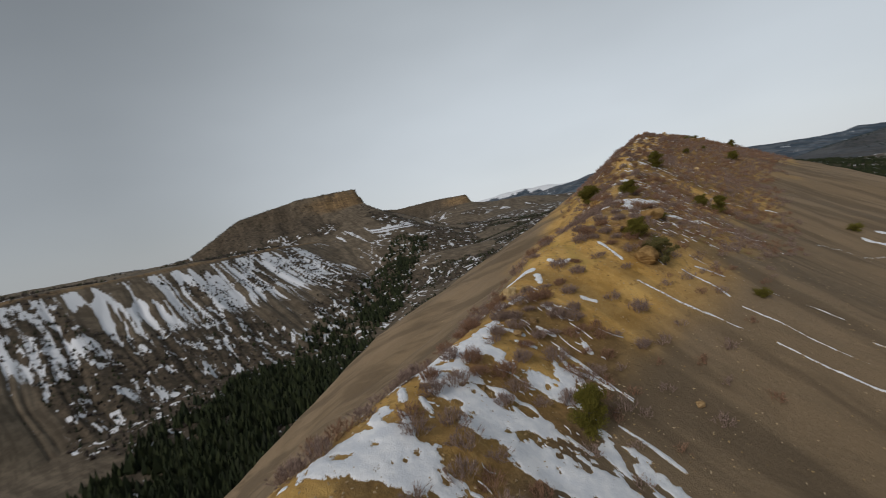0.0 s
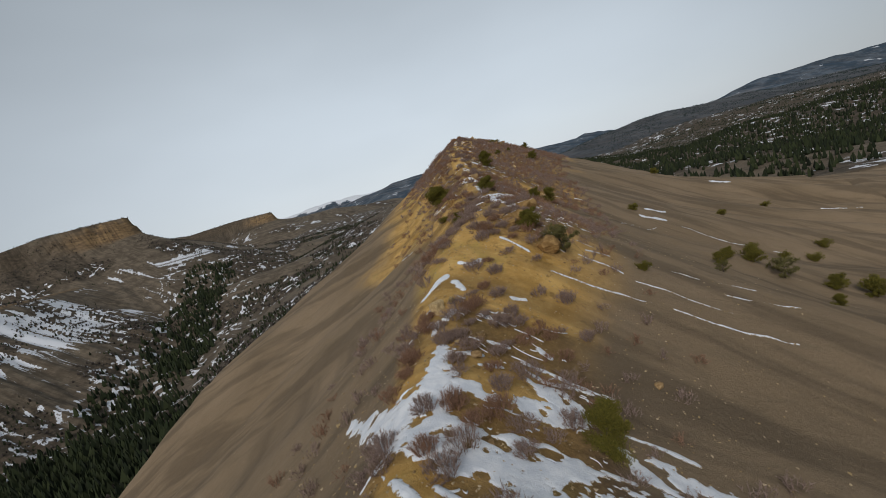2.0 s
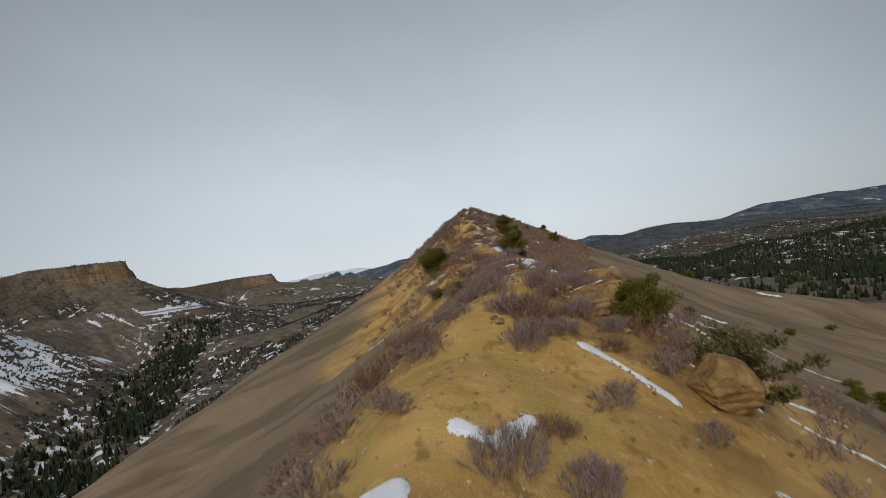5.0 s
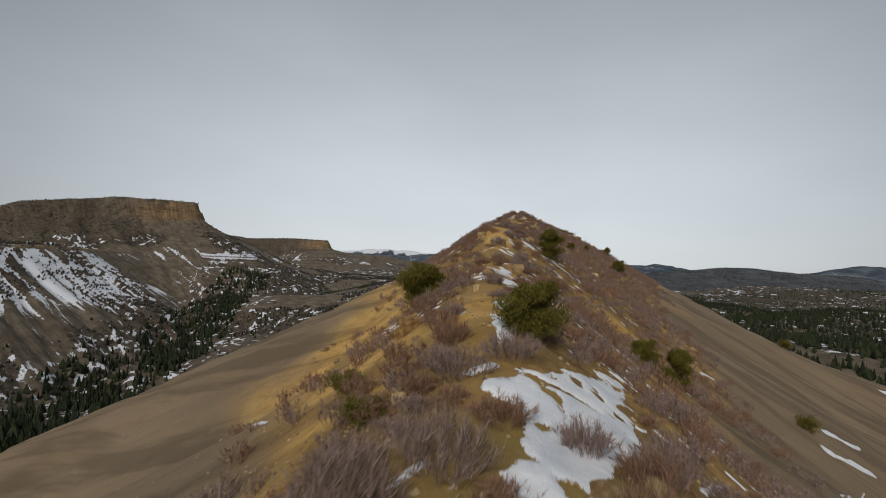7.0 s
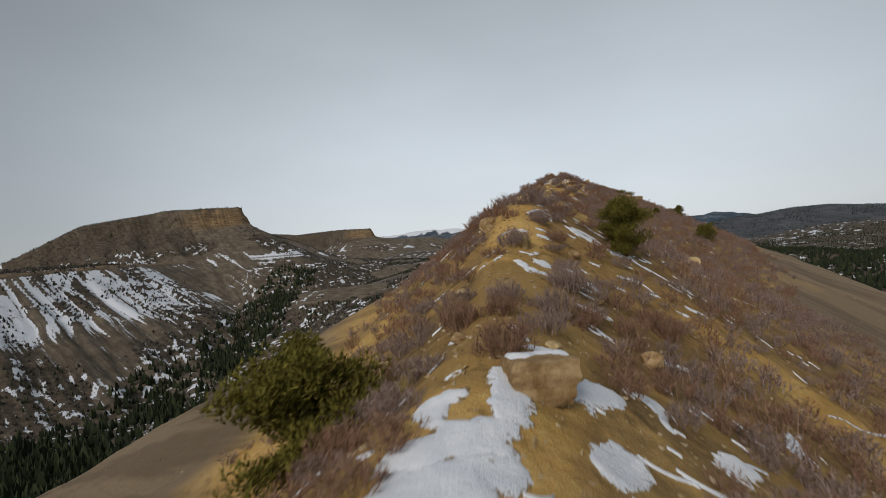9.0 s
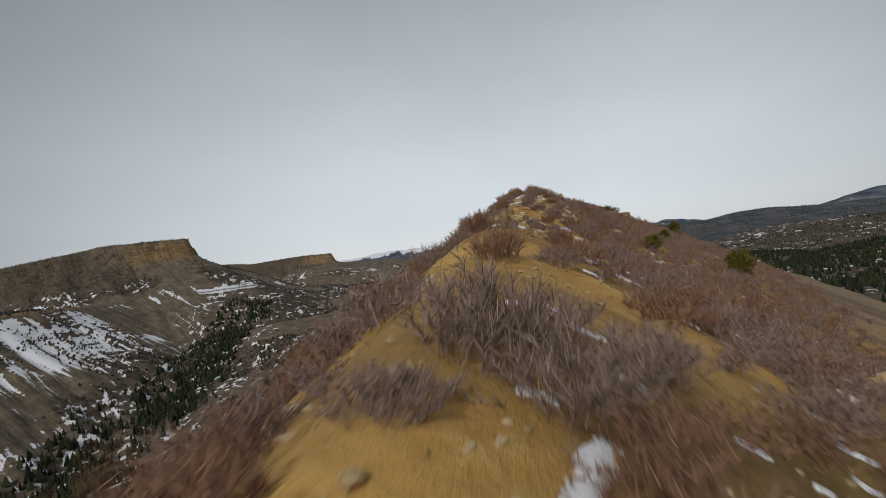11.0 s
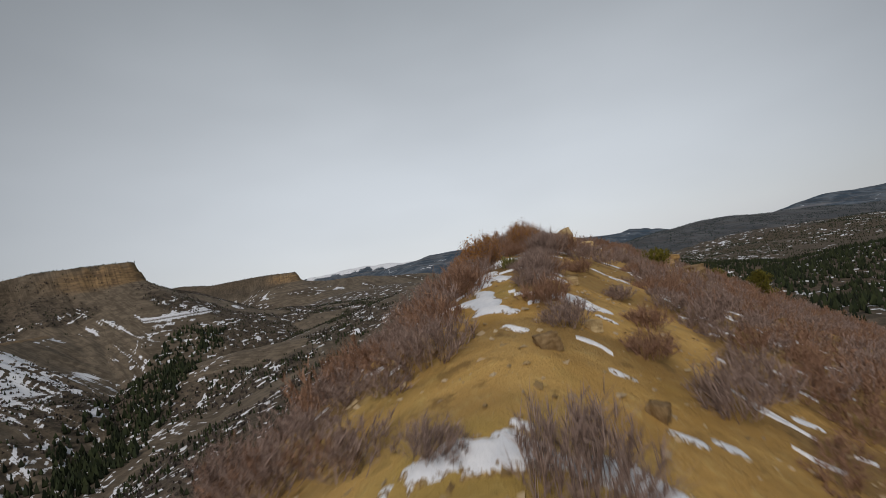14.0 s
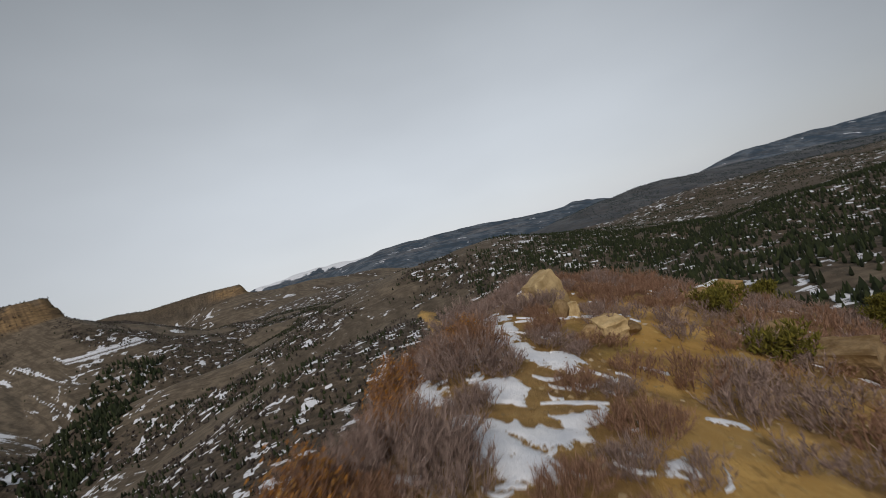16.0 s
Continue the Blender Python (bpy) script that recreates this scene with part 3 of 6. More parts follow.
def build_ground():
    Y, U = np.meshgrid(NEAR_Y, NEAR_U, indexing="ij")
    X = table(CREST_X, Y) + U
    zn, mn = height(X, Y, True)
    az = np.radians(np.concatenate([np.arange(-180, -75, 3.0), np.arange(-75, -5, 0.17), np.arange(-5, 65, 0.3), np.arange(65, 180.1, 3.0)]))
    rs = np.concatenate([np.geomspace(20, 160, 30), np.geomspace(165, 1700, 320), np.geomspace(1715, 4900, 80)])
    R, A = np.meshgrid(rs, az, indexing="ij")
    FX, FY = 5 + R * np.sin(A), 20 + R * np.cos(A)
    zf, mf = height(FX, FY, True)
    fu = FX - table(CREST_X, FY)
    inside = smooth01(fu, -97, -88) * smooth01(fu, 112, 103) * smooth01(FY, -82, -74) * smooth01(FY, 152, 144)
    zf = zf - 4.0 * inside
    verts = np.concatenate([np.stack([X, Y, zn], -1).reshape(-1, 3), np.stack([FX, FY, zf], -1).reshape(-1, 3)])
    faces = np.concatenate([sheet_faces(*X.shape, 0)[:, ::-1], sheet_faces(*FX.shape, X.size)])
    me = raw_mesh("ground", verts, faces)
    for key in mn:
        a = me.attributes.new(key, "FLOAT", "POINT")
        a.data.foreach_set("value", np.concatenate([mn[key].ravel(), mf[key].ravel()]).astype(np.float32))
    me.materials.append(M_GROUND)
    return me


ground = tagged(new("ground", build_ground()), "ochre and grey-brown hogback ridge among snow-streaked hills", "ground", kind="structure")


def ground_z(x, y):
    return float(height(np.array([x]), np.array([y]))[0])


# ---- small builders ----
def mesh_of(name, bm, material, smooth=True):
    me = bpy.data.meshes.new(name)
    bm.to_mesh(me)
    bm.free()
    for f in me.polygons:
        f.use_smooth = smooth
    me.materials.append(material)
    return me


def part(name, me, parent, label=""):
    ob = new(name, me)
    ob.parent = parent
    return tagged(ob, label) if label else ob


def tubes(paths, sides=3):
    """Vertices and triangles of many tapered bent rods, each a list of (x, y, z, radius)."""
    verts, faces = [], []
    for path in paths:
        first = len(verts)
        for i, (x, y, z, r) in enumerate(path):
            q = path[min(i + 1, len(path) - 1)]
            o = path[max(i - 1, 0)]
            d = Vector((q[0] - o[0], q[1] - o[1], q[2] - o[2])).normalized()
            a = d.cross(Vector((0.3, 0.9, 0.2))).normalized()
            b = d.cross(a)
            for k in range(sides):
                t = 2 * math.pi * k / sides
                v = Vector((x, y, z)) + r * (math.cos(t) * a + math.sin(t) * b)
                verts.append(tuple(v))
        for i in range(len(path) - 1):
            for k in range(sides):
                a0, a1 = first + i * sides + k, first + i * sides + (k + 1) % sides
                faces.append((a0, a1, a1 + sides))
                faces.append((a0, a1 + sides, a0 + sides))
    return np.array(verts), np.array(faces, int)


def ribbons(paths, rng):
    """Vertices and triangles of many thin flat twigs of three points each."""
    verts, faces = [], []
    for a, b, c in paths:
        d = Vector(c[:3]) - Vector(a[:3])
        s = d.cross(Vector((rng.gauss(0, 1), rng.gauss(0, 1), rng.gauss(0, 1)))).normalized()
        n = len(verts)
        for p, w in ((a, a[3]), (b, b[3] * 1.2)):
            verts += [tuple(Vector(p[:3]) - s * w), tuple(Vector(p[:3]) + s * w)]
        verts.append(tuple(c[:3]))
        faces += [(n, n + 1, n + 3), (n, n + 3, n + 2), (n + 2, n + 3, n + 4)]
    return np.array(verts), np.array(faces, int)


def blades(paths, rng):
    """One thin triangle for each fine twig."""
    verts = []
    for a, b, c in paths:
        o, e = Vector(a[:3]), Vector(c[:3])
        s = (e - o).cross(Vector((rng.gauss(0, 1), rng.gauss(0, 1), rng.gauss(0, 1)))).normalized() * a[3]
        verts += [tuple(o - s), tuple(o + s), tuple(e)]
    return np.array(verts), np.arange(len(verts)).reshape(-1, 3)


def rod(rng, start, direction, length, radius, steps=3, bend=0.35):
    p, d = Vector(start), Vector(direction).normalized()
    path = [(*p, radius)]
    for i in range(steps):
        d = (d + bend * Vector((rng.uniform(-1, 1), rng.uniform(-1, 1), rng.uniform(-0.4, 0.9)))).normalized()
        p = p + d * (length / steps)
        path.append((*p, radius * (1 - 0.8 * (i + 1) / steps)))
    return path


# ---- snow lying on the ridge ----
SNOW_SPOTS = []
SNOW_RINGS = []
THAWED = [(7.74, 53.5, 0.31)]


def lay_snow(X, Y, field, seed, label):
    """A crust of snow where the field is positive, its edge sunk into the ground."""
    lift = np.clip(field * 0.45, -0.12, 0.035 + 0.025 * fbm(X, Y, 0.4, 2, seed))
    Z = height(X, Y) + lift
    keep = field > -0.3
    cells = keep[:-1, :-1] | keep[1:, :-1] | keep[:-1, 1:] | keep[1:, 1:]
    faces = sheet_faces(*X.shape, 0)[cells.ravel()][:, ::-1]
    if len(faces) == 0:
        return
    used, inv = np.unique(faces, return_inverse=True)
    verts = np.stack([X, Y, Z], -1).reshape(-1, 3)[used]
    centre = verts.mean(0)
    ob = new("snow_patch", raw_mesh("snow_patch", verts - centre, inv.reshape(faces.shape)))
    ob.location = centre
    ob.data.materials.append(M_CRUST)
    ob.data.attributes.new("depth", "FLOAT", "POINT").data.foreach_set("value", np.ravel(field)[used].astype(np.float32))
    tagged(ob, label, "snow", "snow patches on the ridge", "stuff")


def snow_patch(ring, label="thin patch of old crusted snow on ochre soil"):
    """A patch with the given rough outline; grass, stones and thaw break its edge."""
    xs, ys = (np.array(v) for v in zip(*ring))
    SNOW_RINGS.append((xs.min(), xs.max(), ys.min(), ys.max(), ring))
    seed = int(abs(xs[0] * 91 + ys[0] * 57)) % 900
    wide = float(np.clip(min(np.ptp(xs), np.ptp(ys)), 0.3, 3.0))
    step = float(np.clip(wide * 0.06, 0.045, 0.08))
    gx, gy = np.arange(xs.min() - 0.5, xs.max() + 0.5, step), np.arange(ys.min() - 0.5, ys.max() + 0.5, step)
    Y, X = np.meshgrid(gy, gx, indexing="ij")
    far, inside = np.full(X.shape, 99.0), np.zeros(X.shape, bool)
    for i in range(len(xs)):
        ax, ay, bx, by = xs[i - 1], ys[i - 1], xs[i], ys[i]
        dx, dy = bx - ax, by - ay
        t = np.clip(((X - ax) * dx + (Y - ay) * dy) / (dx * dx + dy * dy + 1e-9), 0, 1)
        far = np.minimum(far, np.hypot(X - ax - t * dx, Y - ay - t * dy))
        inside ^= ((ay > Y) != (by > Y)) & (X < ax + (Y - ay) * dx / (dy if abs(dy) > 1e-9 else 1e-9))
    field = np.where(inside, far, -far)
    half = float(np.clip(field.max(), 0.06, 0.6))
    field = np.minimum(field, 0.35) + 0.9 * half * (fbm(X, Y, 0.8, 3, seed) - 0.42) + 0.9 * half * (fbm(X, Y, 0.28, 3, seed + 7) - 0.44) + 0.05
    field = field + 0.16 * (fbm(X, Y, 0.13, 2, seed + 5) - 0.5) + (0.13 if ys[0] < -13 else 0.0)
    # tussocks and stones stand out of it
    field = np.minimum(field, 1.6 * (0.69 + 0.12 * (half < 0.2) - fbm(X, Y, 0.55, 3, seed + 11)))
    for hx, hy, hr in THAWED:
        field = np.minimum(field, 0.8 * (np.hypot(X - hx, Y - hy) - hr) + 0.1 * (fbm(X, Y, 0.2, 2, 5) - 0.5))
    lay_snow(X, Y, field, seed, label)


def under_snow(x, y):
    """Whether a place lies inside one of the patches."""
    for x0, x1, y0, y1, ring in SNOW_RINGS:
        if x0 < x < x1 and y0 < y < y1:
            crossed = False
            for (ax, ay), (bx, by) in zip(ring, ring[1:] + ring[:1]):
                if (ay > y) != (by > y) and x < ax + (y - ay) * (bx - ax) / (by - ay):
                    crossed = not crossed
            if crossed:
                return True
    return False


def snow_line(spots, label="narrow drift of snow caught along a ledge"):
    """A drift along a line of (x, y, half width)."""
    xs, ys, ws = (np.array(v) for v in zip(*spots))
    long = math.hypot(xs[-1] - xs[0], ys[-1] - ys[0]) > 5
    ws = ws * (0.3 if long else 0.8 if xs[0] > 3 and ys[0] < 15 else 1.25)
    SNOW_SPOTS.extend(spots)
    seed = int(abs(xs[0] * 91 + ys[0] * 57)) % 900
    w = float(ws.mean())
    step = float(np.clip(w * 0.3, 0.035, 0.1))
    for i in range(len(xs) - 1):
        ax, ay, bx, by = xs[i], ys[i], xs[i + 1], ys[i + 1]
        pad = max(ws[i], ws[i + 1]) * 1.6 + 0.12
        gx, gy = np.arange(min(ax, bx) - pad, max(ax, bx) + pad, step), np.arange(min(ay, by) - pad, max(ay, by) + pad, step)
        Y, X = np.meshgrid(gy, gx, indexing="ij")
        dx, dy = bx - ax, by - ay
        t = np.clip(((X - ax) * dx + (Y - ay) * dy) / (dx * dx + dy * dy + 1e-6), 0, 1)
        field = ws[i] + t * (ws[i + 1] - ws[i]) - np.hypot(X - ax - t * dx, Y - ay - t * dy)
        field = field + 2.0 * w * (fbm(X, Y, 3.5 * w + 0.1, 3, seed) - 0.46) + 0.03
        if long:
            field = field - 1.8 * w * smooth01(fbm(X, Y, 1.9, 2, seed + 3), 0.54, 0.68)
        lay_snow(X, Y, field, seed, label)


snow_line([(34.5, 39.1, 0.22), (39.2, 39.8, 0.23)])
snow_line([(41.1, 38.2, 0.23), (48.0, 36.1, 0.36), (57.7, 36.4, 0.33)])
snow_line([(98.3, 65.8, 0.39), (113.2, 65.2, 0.42)])
snow_line([(80.4, 79.1, 0.49), (85.0, 78.7, 0.50)])
snow_patch([(-11.36, -29.39), (-10.49, -28.93), (-10.39, -27.39), (-9.91, -26.80), (-9.98, -25.35), (-9.25, -25.62), (-8.22, -26.83), (-7.62, -26.63), (-6.99, -27.23), (-6.49, -27.47)])
snow_patch([(-12.68, -14.35), (-9.86, -19.70), (-9.00, -19.65), (-8.35, -18.32), (-8.02, -17.37), (-7.73, -17.73), (-8.00, -19.52), (-8.46, -20.75), (-7.83, -21.74), (-7.07, -21.77), (-6.29, -21.74), (-5.55, -21.92), (-4.83, -22.14), (-4.32, -22.45), (-4.73, -22.85), (-5.62, -23.05), (-6.16, -23.42), (-7.01, -23.66), (-7.72, -23.52), (-8.26, -23.45), (-9.09, -22.93), (-10.45, -20.36)])
snow_patch([(-7.43, -23.83), (-6.34, -23.58), (-5.69, -24.01), (-6.65, -24.57), (-7.12, -24.59)])
snow_patch([(-6.02, -24.55), (-4.99, -23.56), (-3.91, -23.24), (-2.84, -23.06), (-1.98, -23.63), (-1.38, -23.77), (-3.76, -24.95), (-4.54, -25.02), (-5.43, -25.14), (-5.55, -24.70)])
snow_patch([(-5.58, -19.64), (-4.23, -19.22), (-3.66, -19.75), (-3.56, -20.13), (-4.49, -20.24), (-5.42, -20.19)])
snow_patch([(-4.64, -17.96), (-3.64, -18.29), (-3.42, -19.60), (-4.03, -19.32), (-4.50, -18.78)])
snow_patch([(-2.79, -21.26), (-1.99, -21.17), (-1.17, -21.62), (-0.46, -22.19), (0.54, -22.37), (1.96, -22.00), (0.52, -22.83), (-0.57, -22.97), (-1.49, -22.57), (-2.53, -22.48), (-2.84, -21.86)])
snow_line([(-4.46, -16.55, 0.08), (-3.21, -17.19, 0.08), (-1.63, -18.01, 0.05)])
snow_line([(-2.29, -20.10, 0.07), (-1.71, -20.19, 0.07), (-0.31, -20.68, 0.09)])
snow_line([(-9.87, -23.60, 0.10), (-9.38, -24.70, 0.09)])
snow_line([(-4.12, -22.31, 0.10), (-3.44, -22.53, 0.08)])
snow_line([(-8.24, -24.88, 0.07), (-8.86, -24.21, 0.07)])
snow_line([(0.18, -9.08, 0.14), (1.13, -9.29, 0.17), (2.29, -9.57, 0.14), (4.16, -9.63, 0.11), (5.81, -9.68, 0.09)])
snow_line([(38.09, 43.26, 0.21), (42.64, 44.55, 0.21)])
snow_line([(4.1, -4.3, 0.1), (6.5, -4.9, 0.12), (8.9, -5.2, 0.12), (12.9, -5.4, 0.13), (16.1, -5.3, 0.13)])
snow_line([(5.8, -9.7, 0.12), (8.2, -10.2, 0.12), (10.8, -10.4, 0.13), (14.0, -10.4, 0.12)])
snow_line([(5.9, -7.8, 0.11), (8.0, -8.3, 0.12), (9.8, -8.8, 0.1), (11.2, -8.9, 0.1)])
snow_line([(3.2, -6.3, 0.06), (4.6, -6.8, 0.07), (5.4, -7.3, 0.05)])
snow_line([(12.4, -7.1, 0.11), (15.1, -6.9, 0.13), (18.0, -6.8, 0.13)])
snow_line([(4.19, -5.35, 0.07), (5.77, -5.18, 0.07)])
snow_patch([(-10.51, -19.18), (-9.86, -18.90), (-8.99, -18.59), (-8.35, -18.17), (-7.99, -17.15), (-7.61, -16.11), (-7.42, -16.48), (-7.74, -17.44), (-7.46, -18.34), (-7.71, -18.70), (-8.31, -19.09), (-8.97, -20.06), (-9.44, -20.59), (-9.88, -21.87), (-10.26, -20.88)])
snow_patch([(-8.23, -18.61), (-7.57, -18.86), (-6.95, -19.04), (-6.49, -19.65), (-6.75, -19.74), (-7.20, -19.38), (-7.92, -19.73), (-8.25, -19.26)])
snow_line([(-4.56, -17.04, 0.06), (-4.06, -17.69, 0.08), (-3.33, -17.73, 0.08), (-2.43, -17.85, 0.06)])
snow_line([(-7.73, -10.31, 0.11), (-6.59, -9.74, 0.15), (-6.07, -9.66, 0.15)])
snow_line([(-7.72, -14.71, 0.12), (-7.45, -14.04, 0.12)])
snow_line([(-7.02, -13.86, 0.15), (-6.51, -13.24, 0.13)])
snow_line([(-5.26, -13.43, 0.10), (-4.39, -13.96, 0.10)])
snow_line([(-5.51, -15.59, 0.07), (-4.80, -15.61, 0.09)])
snow_line([(-6.37, -17.53, 0.08), (-5.58, -17.30, 0.08)])
snow_line([(-3.33, -15.39, 0.09), (-3.10, -15.82, 0.09)])
snow_line([(-7.05, -16.95, 0.12), (-6.16, -16.78, 0.10)])
snow_line([(-5.02, -8.72, 0.09), (-4.46, -9.07, 0.12), (-3.74, -8.57, 0.09)])
snow_line([(-1.63, -6.46, 0.10), (-0.50, -7.58, 0.10)])
snow_line([(-3.18, -11.89, 0.08), (-2.46, -11.67, 0.08)])
snow_line([(-5.67, -10.40, 0.17), (-5.51, -11.42, 0.14)])
snow_patch([(1.06, 8.19), (1.90, 9.29), (2.35, 9.28), (3.47, 10.53), (5.13, 12.82), (4.08, 9.43), (3.36, 7.88), (2.01, 5.79), (1.77, 4.63), (2.16, 4.59), (2.18, 3.99), (1.88, 3.91), (1.53, 4.13), (0.93, 3.42), (1.13, 4.07), (1.44, 5.05), (0.90, 5.05), (1.39, 6.43), (1.51, 7.15), (1.37, 7.78)])
snow_patch([(1.53, 13.27), (1.79, 12.27), (1.79, 10.98), (1.47, 10.67)])
snow_patch([(0.25, 1.98), (0.73, 2.66), (0.62, 2.13), (0.31, 1.73)])
snow_patch([(-1.84, 0.72), (-1.66, 0.91), (-1.35, 0.51), (-1.09, 0.76), (-1.01, 0.61), (-1.24, 0.30), (-1.35, 0.17), (-1.88, 0.52)])
snow_line([(-2.01, 2.58, 0.04), (-1.65, 2.21, 0.05), (-1.08, 2.10, 0.04)])
snow_patch([(2.63, 4.14), (3.85, 5.12), (13.67, 17.78), (5.79, 6.65), (3.50, 4.32), (2.41, 3.59)])
snow_patch([(1.28, 1.33), (1.45, 1.18), (1.73, 1.19), (1.83, 1.07), (1.37, 0.80), (1.22, 1.02)])
snow_line([(0.62, 9.02, 0.10), (1.10, 9.27, 0.11)])
snow_line([(4.90, 8.08, 0.05), (6.72, 10.15, 0.06)])
snow_line([(4.52, 6.80, 0.06), (5.24, 7.56, 0.05)])
snow_line([(-0.57, 5.54, 0.04), (-0.20, 5.94, 0.04)])
snow_line([(-1.71, 3.88, 0.04), (-1.40, 3.81, 0.04)])
snow_line([(23.58, 25.69, 0.12), (35.44, 36.52, 0.11)])
snow_line([(-8.61, 20.60, 0.06), (-7.05, 18.12, 0.06)])
snow_patch([(1.85, 14.51), (2.20, 14.82), (2.71, 15.14), (2.77, 14.99), (2.50, 14.54), (2.12, 14.22), (1.91, 14.18)])
snow_patch([(1.87, 14.16), (2.05, 14.18), (2.03, 13.57), (2.21, 13.14), (2.13, 13.02), (1.94, 13.45)])
snow_line([(2.29, 15.40, 0.05), (2.54, 15.22, 0.06), (2.87, 15.08, 0.04)])
snow_line([(3.30, 17.09, 0.04), (3.67, 16.76, 0.04), (3.93, 16.59, 0.04)])
snow_line([(4.03, 15.84, 0.04), (4.60, 15.84, 0.04)])
snow_line([(3.18, 14.16, 0.04), (3.43, 14.36, 0.04)])
snow_line([(4.79, 16.00, 0.05), (4.81, 15.81, 0.04)])
snow_line([(6.03, 18.33, 0.05), (6.54, 18.57, 0.06)])
snow_line([(-0.80, 17.77, 0.07), (-0.16, 16.80, 0.07)])
snow_line([(0.68, 14.04, 0.04), (0.74, 14.10, 0.04)])
snow_line([(6.77, 17.98, 0.07), (7.12, 18.13, 0.08)])
snow_line([(22.89, 38.23, 0.07), (24.54, 39.17, 0.07)])
snow_patch([(1.76, 21.29), (2.09, 22.01), (2.62, 22.20), (3.15, 22.38), (3.50, 21.73), (3.40, 21.19), (2.99, 21.31), (2.46, 21.37), (2.10, 20.45)])
snow_patch([(1.36, 20.38), (1.84, 20.11), (1.98, 19.68), (1.72, 19.60)])
snow_patch([(1.61, 18.98), (1.91, 19.51), (2.42, 19.31), (2.89, 19.94), (3.25, 20.10), (3.55, 19.76), (3.50, 19.05), (3.20, 19.07), (2.85, 18.71), (2.60, 18.47), (2.37, 18.82), (1.90, 18.92)])
snow_patch([(2.76, 18.06), (3.00, 18.29), (2.98, 18.08), (2.79, 17.88)])
snow_patch([(3.23, 23.76), (3.55, 24.43), (3.70, 23.77), (3.30, 22.76)])
snow_line([(3.55, 19.76, 0.06), (3.88, 19.99, 0.06), (4.30, 20.16, 0.05)])
snow_line([(3.91, 25.94, 0.08), (4.67, 26.19, 0.07)])
snow_line([(7.07, 22.41, 0.08), (7.55, 22.53, 0.08)])
snow_line([(6.45, 22.21, 0.06), (6.86, 22.31, 0.06)])
snow_line([(7.54, 22.12, 0.07), (8.75, 23.50, 0.08)])
snow_line([(11.01, 26.16, 0.16), (11.25, 25.69, 0.15)])
snow_line([(5.69, 20.27, 0.07), (5.97, 20.55, 0.07)])
snow_line([(3.27, 18.36, 0.04), (3.51, 18.25, 0.04), (3.88, 18.22, 0.04)])
snow_patch([(-2.85, 21.32), (-1.65, 20.27), (-0.38, 18.16), (-2.10, 20.20)])
snow_line([(14.49, 33.75, 0.05), (15.62, 34.10, 0.05), (18.88, 36.15, 0.08), (21.08, 36.47, 0.08)])
snow_patch([(2.10, 23.81), (2.62, 23.80), (2.86, 23.82), (2.66, 23.19), (2.90, 22.89), (3.31, 23.10), (3.41, 22.97), (3.29, 22.69), (3.35, 22.52), (3.16, 22.33), (2.86, 22.18), (2.63, 22.12), (2.41, 21.96), (2.11, 21.94), (1.95, 22.09), (2.05, 22.50), (2.58, 22.54), (2.70, 22.76), (2.39, 23.00)])
snow_patch([(2.18, 21.63), (2.17, 21.93), (2.63, 22.07), (3.10, 22.28), (3.38, 22.54), (3.52, 22.34), (3.52, 22.09), (3.31, 21.80)])
snow_patch([(3.29, 24.49), (3.57, 24.86), (3.76, 24.90), (3.61, 24.24), (3.82, 24.27), (3.68, 23.70), (3.39, 23.27), (3.24, 23.14), (3.22, 23.71)])
snow_patch([(4.35, 24.76), (4.95, 25.46), (5.33, 25.49), (5.36, 25.27), (4.87, 24.79), (4.71, 24.45), (4.65, 24.73), (4.32, 24.59)])
snow_patch([(4.56, 23.56), (4.87, 23.92), (5.34, 23.98), (5.19, 23.58), (4.68, 23.02), (4.44, 22.94)])
snow_patch([(7.02, 25.64), (7.52, 26.09), (7.82, 25.96), (6.97, 25.02), (6.83, 25.17)])
snow_patch([(10.37, 29.22), (11.22, 30.03), (11.17, 29.28), (10.46, 28.70), (10.15, 28.78)])
snow_line([(5.82, 30.36, 0.06), (6.72, 30.88, 0.08)])
snow_line([(5.89, 29.39, 0.07), (6.28, 29.08, 0.07)])
snow_line([(3.71, 26.86, 0.06), (3.89, 26.38, 0.06)])
snow_line([(6.32, 26.47, 0.13), (6.23, 25.60, 0.10)])
snow_line([(2.33, 27.20, 0.05), (2.63, 26.64, 0.05)])
snow_line([(2.47, 24.45, 0.04), (2.66, 24.49, 0.05)])
snow_line([(7.90, 30.19, 0.06), (8.67, 30.65, 0.07)])
snow_line([(6.12, 31.68, 0.05), (6.49, 31.86, 0.05)])
snow_patch([(4.08, 31.74), (4.31, 31.86), (4.50, 31.70), (4.53, 31.43), (4.46, 31.03), (4.41, 31.00), (4.38, 31.28), (4.22, 31.45), (4.11, 31.58)])
snow_patch([(4.53, 31.43), (4.70, 31.60), (4.79, 31.51), (5.02, 31.65), (5.12, 31.50), (5.23, 31.48), (4.80, 31.26), (4.71, 31.30), (4.57, 31.08), (4.50, 31.12)])
snow_patch([(4.82, 32.44), (5.06, 32.61), (5.34, 32.65), (5.26, 32.43), (4.99, 32.26), (4.80, 32.23)])
snow_patch([(5.66, 32.80), (5.94, 33.00), (6.19, 33.12), (6.17, 32.96), (5.91, 32.72)])
snow_patch([(6.55, 32.94), (6.82, 33.09), (6.93, 32.87), (6.68, 32.64), (6.49, 32.67)])
snow_line([(5.82, 32.09, 0.04), (6.19, 32.25, 0.04), (6.50, 32.39, 0.04)])
